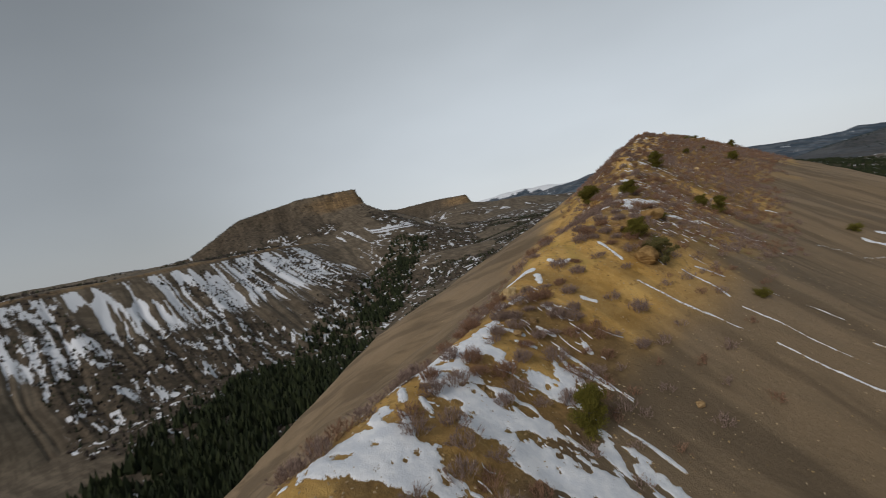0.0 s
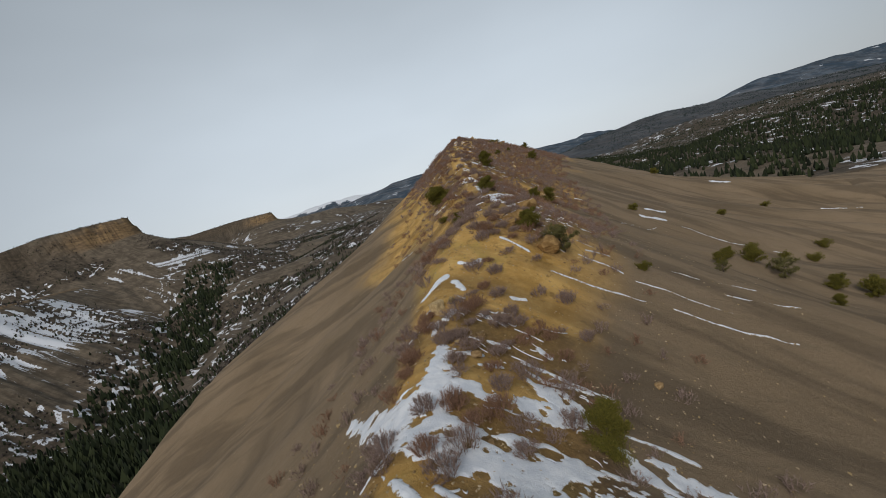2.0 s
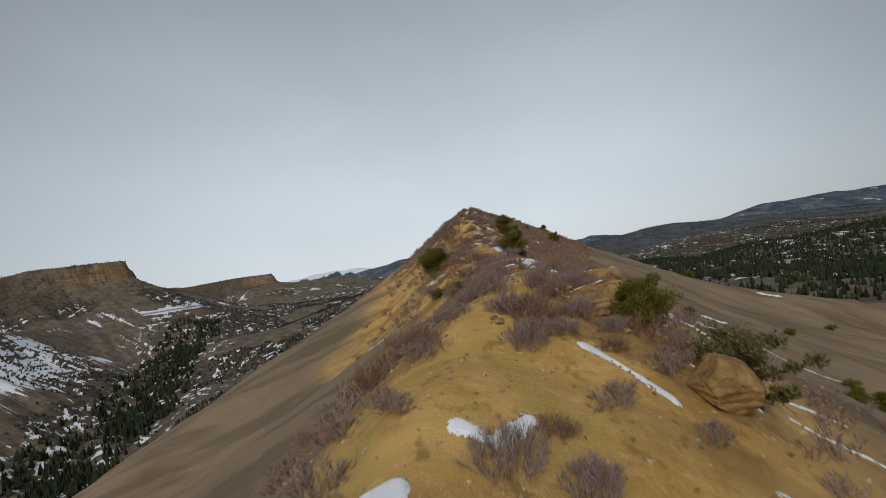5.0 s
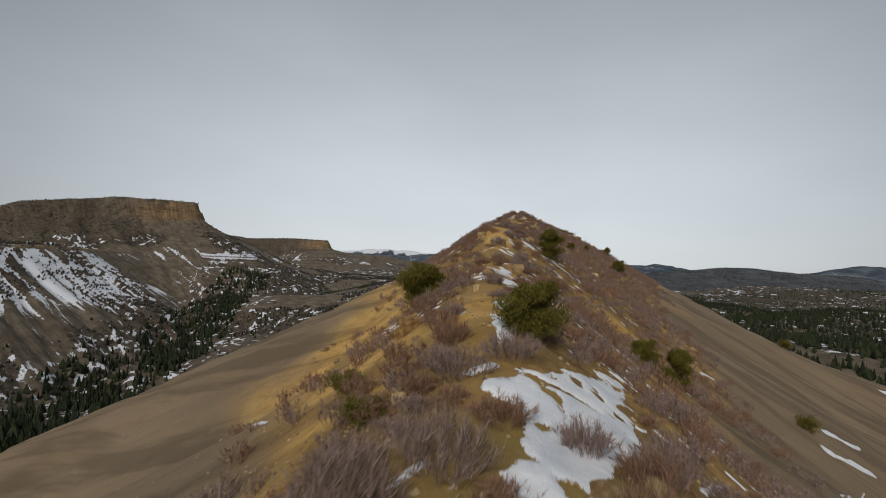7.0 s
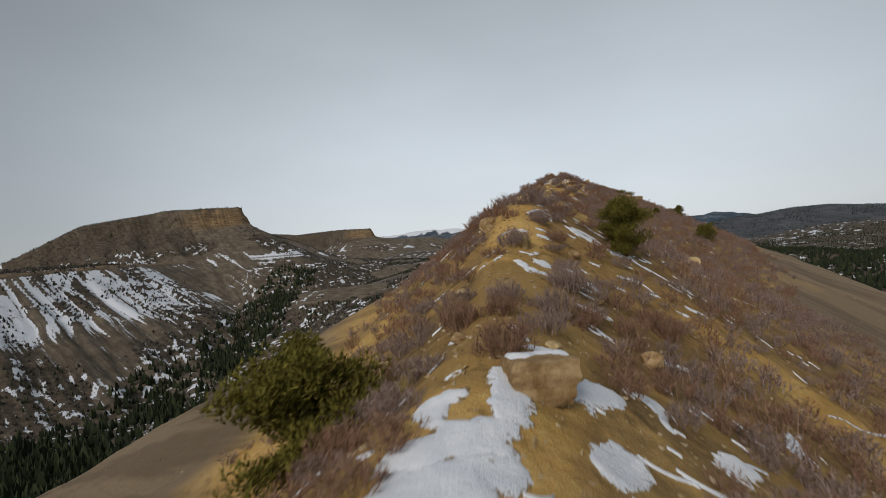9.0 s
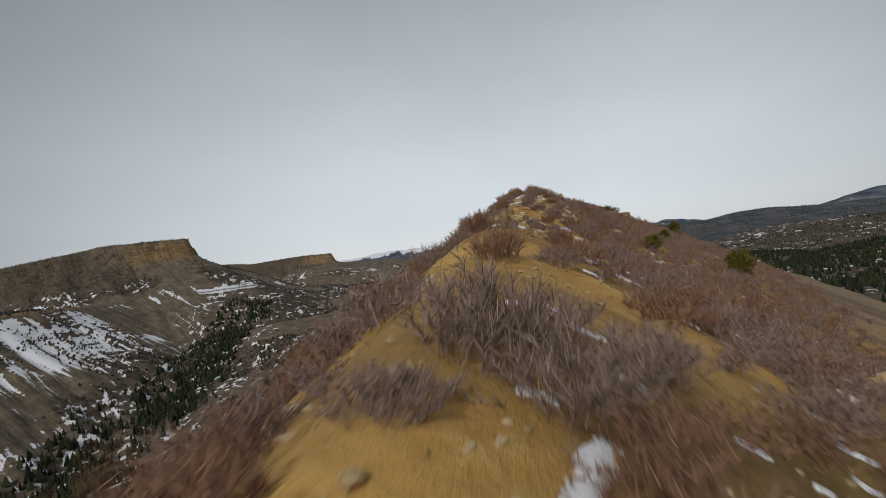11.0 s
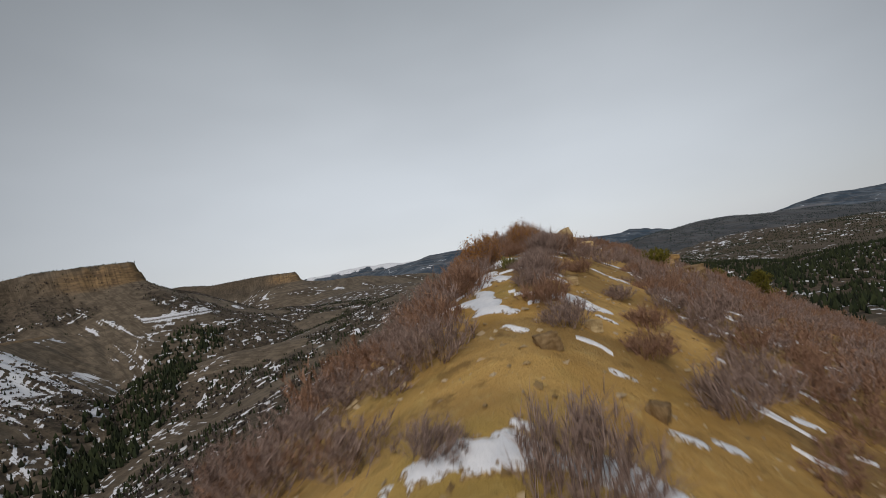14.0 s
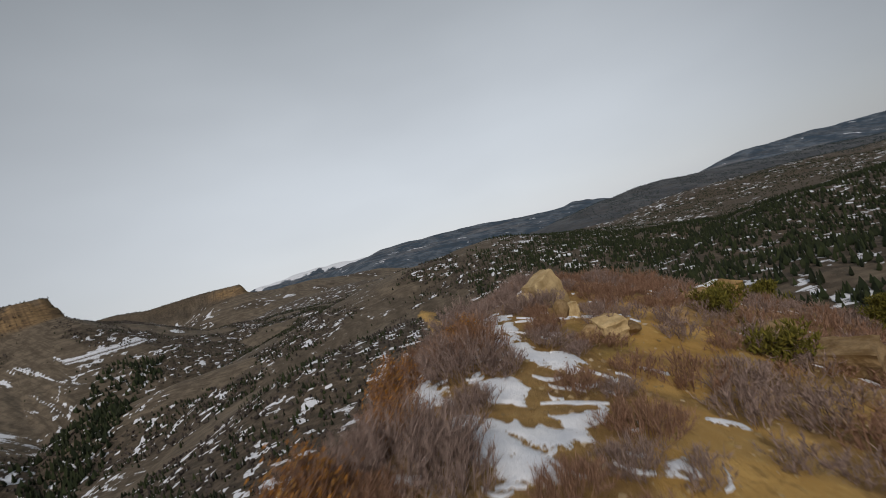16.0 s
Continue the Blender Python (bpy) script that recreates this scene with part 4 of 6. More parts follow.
snow_patch([(6.87, 37.74), (7.53, 38.18), (8.27, 38.43), (8.60, 38.07), (7.94, 37.53), (7.27, 37.37), (6.94, 37.54)])
snow_patch([(8.66, 37.76), (9.37, 38.18), (9.95, 38.30), (9.21, 37.60), (8.73, 37.50)])
snow_line([(5.17, 37.29, 0.05), (5.79, 38.33, 0.06), (6.29, 39.15, 0.06)])
snow_line([(6.42, 38.66, 0.06), (6.72, 38.73, 0.06)])
snow_line([(5.24, 34.64, 0.06), (5.66, 34.82, 0.07)])
snow_line([(5.32, 35.36, 0.04), (5.53, 35.42, 0.04)])
snow_line([(4.44, 32.81, 0.04), (4.66, 32.79, 0.05), (4.97, 33.09, 0.05)])
snow_line([(3.49, 31.99, 0.04), (3.68, 32.17, 0.04)])
snow_line([(3.21, 32.98, 0.04), (3.45, 33.12, 0.04)])
snow_line([(3.01, 32.03, 0.04), (3.16, 32.02, 0.04)])
snow_line([(2.32, 33.14, 0.04), (2.75, 32.85, 0.04)])
snow_line([(0.92, 33.97, 0.04), (1.49, 33.36, 0.04)])
snow_line([(7.16, 34.99, 0.04), (7.49, 35.10, 0.04)])
snow_line([(8.31, 35.22, 0.05), (9.13, 35.81, 0.06)])
snow_line([(9.35, 35.23, 0.04), (9.77, 35.43, 0.04)])
snow_line([(15.88, 42.61, 0.06), (20.53, 45.76, 0.07)])
snow_line([(11.05, 35.98, 0.06), (11.78, 36.14, 0.06)])
snow_line([(7.79, 33.94, 0.04), (8.07, 34.07, 0.04)])
snow_line([(6.64, 33.90, 0.04), (6.77, 33.84, 0.04)])
snow_line([(10.30, 34.98, 0.06), (10.75, 35.15, 0.06)])
snow_line([(3.89, 34.78, 0.04), (4.73, 34.75, 0.04)])
snow_patch([(7.12, 53.30), (7.31, 53.64), (7.40, 53.94), (7.51, 54.37), (7.67, 54.50), (7.54, 54.98), (7.90, 55.05), (8.34, 55.21), (8.75, 55.45), (8.95, 55.31), (8.84, 54.96), (8.61, 54.91), (8.31, 54.82), (8.22, 54.55), (8.30, 54.39), (8.48, 54.20), (8.83, 54.29), (8.96, 54.26), (8.81, 53.73), (8.82, 53.50)])
snow_line([(6.68, 58.29, 0.06), (7.30, 57.71, 0.06)])
snow_line([(9.42, 57.01, 0.06), (9.90, 56.80, 0.07)])
snow_line([(10.24, 56.64, 0.05), (10.34, 56.29, 0.06)])
snow_line([(10.76, 56.92, 0.06), (11.31, 56.91, 0.05)])
snow_line([(9.97, 55.53, 0.05), (10.16, 55.29, 0.05)])
snow_line([(11.34, 55.64, 0.05), (11.48, 55.54, 0.05)])
snow_line([(11.27, 55.16, 0.04), (11.37, 55.11, 0.04)])
snow_line([(9.08, 57.44, 0.04), (9.23, 57.18, 0.04)])
snow_patch([(9.21, 61.40), (9.65, 61.48), (9.62, 61.23), (9.28, 60.69), (9.08, 60.31), (8.79, 59.80), (8.57, 59.51), (8.48, 59.26), (8.35, 59.11), (8.20, 59.19), (8.13, 59.52), (8.23, 59.74), (8.50, 59.94), (8.80, 60.24), (9.08, 60.59), (9.21, 61.02)])
snow_patch([(7.24, 60.42), (7.62, 60.25), (8.17, 59.57), (8.13, 59.47), (7.79, 59.69), (7.33, 60.27)])
snow_patch([(8.35, 58.87), (8.44, 59.01), (8.66, 59.08), (8.95, 59.05), (8.86, 58.80)])
snow_line([(8.83, 63.65, 0.04), (9.36, 63.97, 0.04)])
snow_line([(7.61, 61.62, 0.04), (7.96, 61.42, 0.04), (8.33, 61.63, 0.04)])
snow_line([(9.85, 61.11, 0.04), (10.20, 60.96, 0.04)])
snow_line([(10.43, 60.84, 0.06), (10.84, 60.83, 0.05)])
snow_line([(8.92, 59.85, 0.04), (9.31, 59.96, 0.04), (9.55, 59.87, 0.04)])
snow_patch([(11.86, 61.56), (12.38, 61.99), (12.46, 61.52), (12.64, 61.45), (12.20, 61.27), (11.79, 61.21)])
snow_line([(12.85, 64.53, 0.06), (14.10, 65.06, 0.05)])
snow_line([(15.50, 64.68, 0.05), (15.87, 64.78, 0.05)])
snow_line([(12.38, 60.23, 0.05), (12.72, 60.32, 0.05)])
snow_line([(15.85, 63.53, 0.04), (16.91, 64.19, 0.04)])
snow_line([(11.07, 60.64, 0.04), (11.41, 60.64, 0.04)])
snow_line([(9.96, 62.74, 0.04), (10.13, 62.66, 0.04)])
snow_line([(12.97, 65.82, 0.04), (13.93, 66.67, 0.05)])
snow_patch([(9.81, 68.34), (10.02, 68.50), (10.37, 68.61), (10.49, 68.63), (10.71, 68.55), (10.85, 68.44), (10.98, 68.53), (11.11, 68.39), (11.31, 68.35), (11.41, 68.21), (11.71, 68.21), (12.02, 68.23), (12.14, 68.08), (12.32, 67.91)])
snow_line([(8.94, 73.66, 0.05), (9.33, 73.12, 0.05)])
snow_line([(12.76, 69.96, 0.04), (12.95, 69.91, 0.04)])
snow_line([(12.84, 68.87, 0.04), (13.08, 68.84, 0.05)])
snow_line([(13.39, 68.95, 0.06), (13.59, 69.00, 0.06)])
snow_line([(15.75, 71.62, 0.06), (16.01, 71.60, 0.06)])
snow_line([(13.58, 72.32, 0.04), (13.76, 72.16, 0.04)])
snow_line([(19.04, 75.40, 0.06), (20.37, 76.41, 0.06)])
snow_line([(11.17, 68.72, 0.04), (11.27, 68.67, 0.04)])
snow_line([(15.59, 70.61, 0.04), (15.89, 70.59, 0.04)])
snow_line([(11.69, 71.31, 0.06), (11.86, 71.07, 0.06)])
snow_patch([(11.09, 73.76), (11.36, 73.92), (11.64, 73.97), (11.72, 74.51), (11.64, 75.41), (11.93, 75.48), (11.92, 76.70), (12.44, 76.47), (12.39, 75.73), (12.15, 75.78), (12.59, 75.05), (12.38, 74.86), (11.98, 75.10), (11.88, 74.51), (11.78, 73.91), (11.77, 73.07), (11.84, 72.72), (11.89, 72.36), (11.90, 72.14), (11.30, 72.45), (11.41, 72.81), (11.39, 73.25)])
snow_line([(12.58, 77.39, 0.09), (12.63, 76.93, 0.08)])
snow_patch([(12.88, 73.16), (13.05, 73.24), (13.25, 73.28), (13.47, 73.26), (13.68, 73.11), (13.84, 72.92), (13.99, 72.81), (13.60, 72.68), (13.39, 72.78), (13.18, 72.88), (12.93, 72.94)])
snow_line([(20.21, 77.12, 0.07), (20.93, 77.38, 0.07)])
snow_patch([(11.85, 79.60), (12.13, 80.09), (12.54, 79.41), (12.87, 78.60), (12.88, 77.99), (12.81, 77.76), (12.42, 78.37), (12.09, 78.67)])
snow_patch([(13.13, 78.19), (13.55, 78.29), (13.91, 78.66), (14.29, 78.70), (14.39, 78.54), (14.03, 78.31), (13.69, 78.01), (13.33, 77.72), (13.21, 77.76)])
snow_patch([(11.32, 79.05), (12.06, 77.86), (12.53, 77.46), (12.83, 77.55), (13.02, 77.73), (13.06, 77.52), (12.98, 77.28), (12.76, 77.32), (12.48, 77.14), (11.99, 77.48), (11.59, 78.18)])
snow_line([(13.82, 79.77, 0.04), (14.12, 79.94, 0.05), (14.54, 80.26, 0.06)])
snow_line([(14.88, 79.08, 0.06), (15.24, 79.00, 0.06)])
snow_patch([(16.02, 78.35), (16.92, 79.41), (17.18, 79.31), (17.27, 79.03), (16.64, 78.58), (15.91, 77.99)])
snow_line([(18.87, 81.94, 0.05), (20.71, 83.36, 0.06), (21.18, 82.95, 0.04)])
snow_line([(18.68, 80.08, 0.04), (20.27, 80.74, 0.05)])
snow_patch([(15.32, 86.54), (15.77, 86.67), (16.09, 85.99), (16.55, 86.03), (16.47, 85.27), (16.74, 85.04), (16.80, 84.81), (16.06, 83.41), (15.63, 82.57), (15.45, 82.44), (15.54, 82.95), (15.80, 83.32), (15.80, 84.15), (15.92, 85.33), (15.36, 85.76)])
snow_patch([(14.71, 83.14), (15.09, 83.19), (15.41, 83.27), (15.93, 83.75), (16.57, 84.35), (16.09, 83.10), (15.51, 82.22), (15.14, 81.46), (14.99, 81.45), (15.25, 82.00), (15.01, 82.21), (14.88, 82.83)])
snow_line([(14.87, 84.17, 0.05), (15.27, 85.22, 0.06)])
snow_line([(19.14, 84.98, 0.08), (19.98, 84.93, 0.07)])
snow_line([(19.80, 83.37, 0.05), (20.76, 83.59, 0.05)])
snow_patch([(18.74, 95.92), (19.20, 95.40), (18.84, 92.96), (18.69, 91.70), (18.88, 90.85), (19.59, 90.83), (19.57, 90.31), (18.97, 89.78), (18.68, 90.38), (18.14, 90.88), (17.92, 91.41), (18.03, 93.18)])
snow_patch([(17.15, 89.69), (17.75, 89.74), (17.89, 89.27), (17.62, 88.83), (17.30, 89.00)])
snow_patch([(17.21, 88.05), (17.69, 88.52), (18.12, 88.26), (18.92, 88.74), (19.05, 88.64), (18.55, 88.08), (18.04, 87.58), (17.50, 87.40), (17.28, 87.62)])
snow_patch([(16.46, 88.70), (16.96, 88.49), (17.17, 88.06), (17.10, 87.32), (17.43, 86.92), (17.35, 86.74), (16.97, 86.80), (16.72, 87.04)])
snow_patch([(15.92, 91.74), (16.34, 92.04), (16.24, 90.15), (16.48, 89.82), (16.40, 88.84), (16.20, 88.77), (16.00, 89.55)])
snow_patch([(15.32, 87.60), (15.76, 87.23), (16.09, 86.68)])
snow_line([(17.19, 93.11, 0.09), (17.53, 93.59, 0.09)])
snow_line([(20.64, 88.38, 0.07), (21.09, 88.36, 0.07)])
snow_patch([(18.90, 87.09), (19.23, 87.23), (19.14, 86.87), (18.71, 86.83)])
snow_line([(21.01, 90.68, 0.06), (21.34, 90.60, 0.06)])
snow_line([(20.40, 93.53, 0.05), (21.76, 93.76, 0.05)])
snow_line([(24.50, 99.22, 0.07), (26.28, 100.13, 0.08), (27.79, 99.36, 0.08)])
snow_line([(27.44, 91.58, 0.07), (27.48, 91.30, 0.07)])


# ---- boulders ----
def boulder_mesh(seed, flat=0.7, fine=3):
    rng = random.Random(seed)
    bm = bmesh.new()
    bmesh.ops.create_icosphere(bm, subdivisions=fine, radius=0.62)
    cuts = [(Vector((rng.gauss(0, 1), rng.gauss(0, 1), rng.gauss(0, 0.8))).normalized(), rng.uniform(0.3, 0.5)) for _ in range(11)]
    for v in bm.verts:
        for n, d in cuts:
            over = v.co.dot(n) - d
            if over > 0:
                v.co -= n * over * 0.98
        v.co += 0.022 * noise.noise_vector(v.co * 3.0 + Vector((seed, 0, 0))) + 0.014 * noise.noise_vector(v.co * 9.0 + Vector((0, seed, 0)))
        if fine > 3:
            # bedding planes weathered into shallow grooves, and a pitted face
            q = v.co.copy()
            band = noise.noise(Vector((seed, 0, 7.5 * q.z + 0.9 * noise.noise(q * 2))))
            v.co.x *= 1 + 0.09 * band
            v.co.y *= 1 + 0.09 * band
            v.co += 0.05 * noise.noise_vector(q * 2.3 + Vector((2, seed, 0))) + 0.012 * noise.noise_vector(q * 20)
        v.co.z *= flat
    return bm


def slab_mesh(seed):
    """A squared block split along its bedding, with worn edges."""
    rng = random.Random(seed)
    bm = bmesh.new()
    bmesh.ops.create_cube(bm, size=1.0)
    bmesh.ops.subdivide_edges(bm, edges=bm.edges[:], cuts=9, use_grid_fill=True)
    for v in bm.verts:
        q = v.co.copy()
        n = max(abs(q.x), abs(q.y), abs(q.z))
        worn = sum(max(0, abs(c) - 0.36) for c in q) - 0.14
        if worn > 0:
            v.co *= 1 - 0.2 * worn
        v.co.x += 0.12 * q.z + 0.06 * noise.noise(q * 2.5 + Vector((seed, 3, 0)))
        v.co += 0.05 * noise.noise_vector(q * 2.2 + Vector((seed, 0, 0))) + 0.02 * noise.noise_vector(q * 8 + Vector((0, seed, 0)))
        groove = 0.5 + 0.5 * math.sin(19 * q.z + 3 * noise.noise(q * 1.5) + seed)
        v.co.x *= 1 - 0.07 * groove
        v.co.y *= 1 - 0.07 * groove
        v.co.z *= 0.8
    return bm


BOULDERS = {}
SLABS = {}


def boulder(x, y, wide, tall, kind="sandstone", snow=False, slab=False, turn=None, lean=0.0):
    seed = int(abs(x * 31 + y * 17)) % 5
    mat, label = {"sandstone": (M_STONE, "weathered tan sandstone boulder lying on ochre soil"),
                  "pale": (M_PALE, "pale cream sandstone block on the crest"),
                  "rust": (M_RUST, "large rusty tan sandstone boulder")}[kind]
    key = (seed, kind)
    if key not in BOULDERS:
        BOULDERS[key] = mesh_of("boulder", boulder_mesh(seed * 7 + 3, 0.7, 5 if kind == "rust" else 3), mat, False)
    if slab and key not in SLABS:
        SLABS[key] = mesh_of("boulder", slab_mesh(seed * 5 + 2), mat, False)
    ob = new("boulder", SLABS[key] if slab else BOULDERS[key])
    rng = random.Random(int(x * 77 + y * 13))
    ob.location = (x, y, ground_z(x, y) + tall * 0.22)
    ob.scale = (wide, wide * rng.uniform(0.75, 1.1), tall * 1.45)
    ob.rotation_euler = (rng.uniform(-0.12, 0.12), rng.uniform(-0.12, 0.12) + lean, rng.uniform(0, 6.28) if turn is None else turn)
    tagged(ob, label + (" capped with snow" if snow else ""), "boulder", "boulders on the ridge")
    if snow:
        me, m = ob.data, Matrix.LocRotScale(ob.location, ob.rotation_euler, ob.scale)
        turned = m.to_3x3().inverted().transposed()
        at = np.array([m @ v.co for v in me.vertices])
        low = at[:, 2].max() - 0.45 * np.ptp(at[:, 2])
        ragged = fbm(at[:, 0], at[:, 1], 0.35, 3, seed) + 0.8 * (at[:, 1] - y) / wide - 0.15 * (at[:, 0] - x) / wide
        chosen = [list(p.vertices) for p in me.polygons if (turned @ p.normal).normalized().z > 0.55 and at[p.vertices[0], 2] > low and ragged[p.vertices[0]] > 0.58]
        if not chosen:
            return
        used = sorted({i for f in chosen for i in f})
        order = {i: k for k, i in enumerate(used)}
        uses = collections.Counter(tuple(sorted(e)) for f in chosen for e in zip(f, f[1:] + f[:1]))
        rim = {i for e, n in uses.items() if n == 1 for i in e}
        verts = np.array([at[i] + (0, 0, -0.03 if i in rim else 0.05) for i in used]) - (x, y, at[:, 2].max())
        cap = new("snow_cap", bpy.data.meshes.new("snow_cap"))
        cap.data.from_pydata([tuple(v) for v in verts], [], [[order[i] for i in f] for f in chosen])
        cap.data.polygons.foreach_set("use_smooth", [True] * len(chosen))
        cap.data.materials.append(M_SNOW)
        cap.location = (x, y, at[:, 2].max())
        tagged(cap, "small cap of snow on a boulder", "snow", "snow patches on the ridge")


boulder(2.85, 1.25, 1.6, 1.35, "rust", True, False, 0.4)
boulder(0.30, -3.50, 1.6, 0.85, "rust", True, False, 0.5, 0.15)
boulder(1.00, -6.90, 1.5, 1.1, "rust", False, False, 1.0)
boulder(-0.50, -4.60, 0.8, 0.4, "rust", False, True, 0.2)
boulder(-7.20, -12.90, 0.6, 0.62, "pale", False, True, 0.7)
boulder(-0.40, 3.10, 0.6, 0.36, "sandstone", True, True, 0.3)
boulder(-1.10, 15.90, 0.75, 0.62, "rust", False, True, 0.6)
boulder(0.70, 15.10, 0.5, 0.36, "sandstone", False, True, 0.2)
boulder(1.30, 16.60, 0.22, 0.28, "pale", False, True, 0.1)
boulder(-0.10, 14.30, 0.32, 0.22)
boulder(-0.48, 3.35, 0.85, 0.3, "rust", True, False, 0.4)
boulder(-1.46, 15.70, 0.6, 0.5, "rust")
boulder(-0.81, 12.50, 0.5, 0.3)
boulder(7.80, 55.60, 0.85, 0.5, "pale", True, True, 0.1)
boulder(9.00, 59.30, 0.8, 0.26, "pale", True, True, 0.3)
boulder(21.20, 96.00, 1.0, 1.2, "pale", False, True, 0.3, -0.4)
boulder(20.60, 96.20, 0.9, 0.6, "pale", True)
boulder(21.00, 93.80, 0.4, 0.5, "pale", False, True)
boulder(21.90, 92.70, 0.65, 0.42)
boulder(-0.56, 12.43, 0.5, 0.35)
boulder(-0.72, 13.31, 0.42, 0.3)
boulder(3.88, 24.38, 1.05, 0.6, "sandstone", True, True, 0.25)
boulder(3.29, 38.42, 0.85, 0.6)
boulder(17.10, 48.90, 1.0, 0.9, "pale")
boulder(2.20, 20.22, 0.6, 0.35)
boulder(6.49, 34.49, 0.45, 0.32)
boulder(8.72, 57.73, 0.45, 0.22, "pale")
boulder(10.34, 63.65, 0.4, 0.1, "pale", False, True, 0.2)
boulder(10.62, 63.68, 0.26, 0.1, "pale", False, True, 1.1)
boulder(10.52, 63.98, 0.36, 0.08, "pale", False, True, 0.5)
boulder(5.25, 71.66, 0.5, 0.45)
boulder(17.55, 68.30, 0.7, 0.5, "pale")
boulder(30.58, 99.88, 1.8, 0.8, "rust", True, True, 0.2)
boulder(26.01, 90.22, 0.8, 0.5)
boulder(20.66, 92.24, 0.6, 0.45)
boulder(27.88, 92.18, 1.30, 1.04, "sandstone", False, True)
boulder(23.17, 86.41, 0.46, 0.54, "pale", False, False)
boulder(27.11, 93.79, 1.22, 0.68, "sandstone", False, True)
boulder(24.48, 94.24, 0.65, 0.61, "sandstone", False, False)
boulder(21.39, 92.65, 0.85, 0.53, "pale", False, True)
boulder(20.68, 93.68, 0.51, 0.63, "sandstone", False, False)
boulder(28.22, 98.03, 1.15, 0.63, "sandstone", False, True)
boulder(3.26, 37.48, 0.72, 0.53, "sandstone", False, False)
boulder(-0.36, 31.28, 0.30, 0.42, "pale", False, True)
boulder(7.11, 28.86, 0.59, 0.51, "sandstone", False, False)
boulder(-0.30, 10.95, 0.38, 0.19, "sandstone", False, False)
boulder(-6.39, -16.98, 0.54, 0.31, "sandstone", False, False)


def scattered_rocks():
    rng = random.Random(44)
    made = 0
    while made < 90:
        y, u = rng.uniform(-26, 104), rng.gauss(0.6, 4.0)
        x = float(table(CREST_X, np.array([y]))[0]) + u
        if rng.random() < 0.4 and brush(np.array([u]), np.array([y]))[0] > 0.4:
            continue
        size = 0.14 + 0.34 * rng.random() ** 2.2
        boulder(x, y, size, size * rng.uniform(0.45, 0.8), rng.choice(("sandstone", "sandstone", "pale")), False, rng.random() < 0.4)
        made += 1


scattered_rocks()


# ---- loose stones ----
def stone_field(name, label, count, seed, place, sizes, material):
    rng = np.random.default_rng(seed)
    x, y = place(rng, count)
    z = height(x, y)
    base = np.array([(1, 0, 0), (-1, 0, 0), (0, 1, 0), (0, -1, 0), (0, 0, 1), (0, 0, -1)], float)
    tri = np.array([(0, 2, 4), (2, 1, 4), (1, 3, 4), (3, 0, 4), (2, 0, 5), (1, 2, 5), (3, 1, 5), (0, 3, 5)])
    n = len(x)
    size = rng.uniform(*sizes, n) ** 1.0
    jitter = base[None] * size[:, None, None] * rng.uniform(0.5, 1.2, (n, 6, 3)) + rng.normal(0, 0.25, (n, 6, 3)) * size[:, None, None]
    jitter[..., 2] *= 0.6
    verts = (jitter + np.stack([x, y, z], -1)[:, None]).reshape(-1, 3)
    faces = (tri[None] + 6 * np.arange(n)[:, None, None]).reshape(-1, 3)
    ob = new(name, raw_mesh(name, verts, faces, False))
    ob.data.materials.append(material)
    return tagged(ob, label, "stones", kind="stuff")


M_GRIT = island("loose_stones", [(0.2, 0.13, 0.055), (0.36, 0.26, 0.13), (0.48, 0.38, 0.25), (0.27, 0.18, 0.09)])


def on_crest(rng, n):
    y = rng.uniform(-32, 108, n)
    return table(CREST_X, y) + rng.normal(1.5, 6.0, n), y


def on_flank(rng, n):
    y = rng.uniform(-32, 100, n)
    return table(CREST_X, y) + rng.uniform(6, 45, n) * np.where(rng.random(n) < 0.3, -0.8, 1), y


stone_field("crest_stones", "loose sandstone chips scattered over ochre soil", 15000, 3, on_crest, (0.018, 0.085), M_GRIT)
stone_field("flank_stones", "loose stones scattered over grey-brown shale", 2600, 4, on_flank, (0.03, 0.1), M_GRIT)


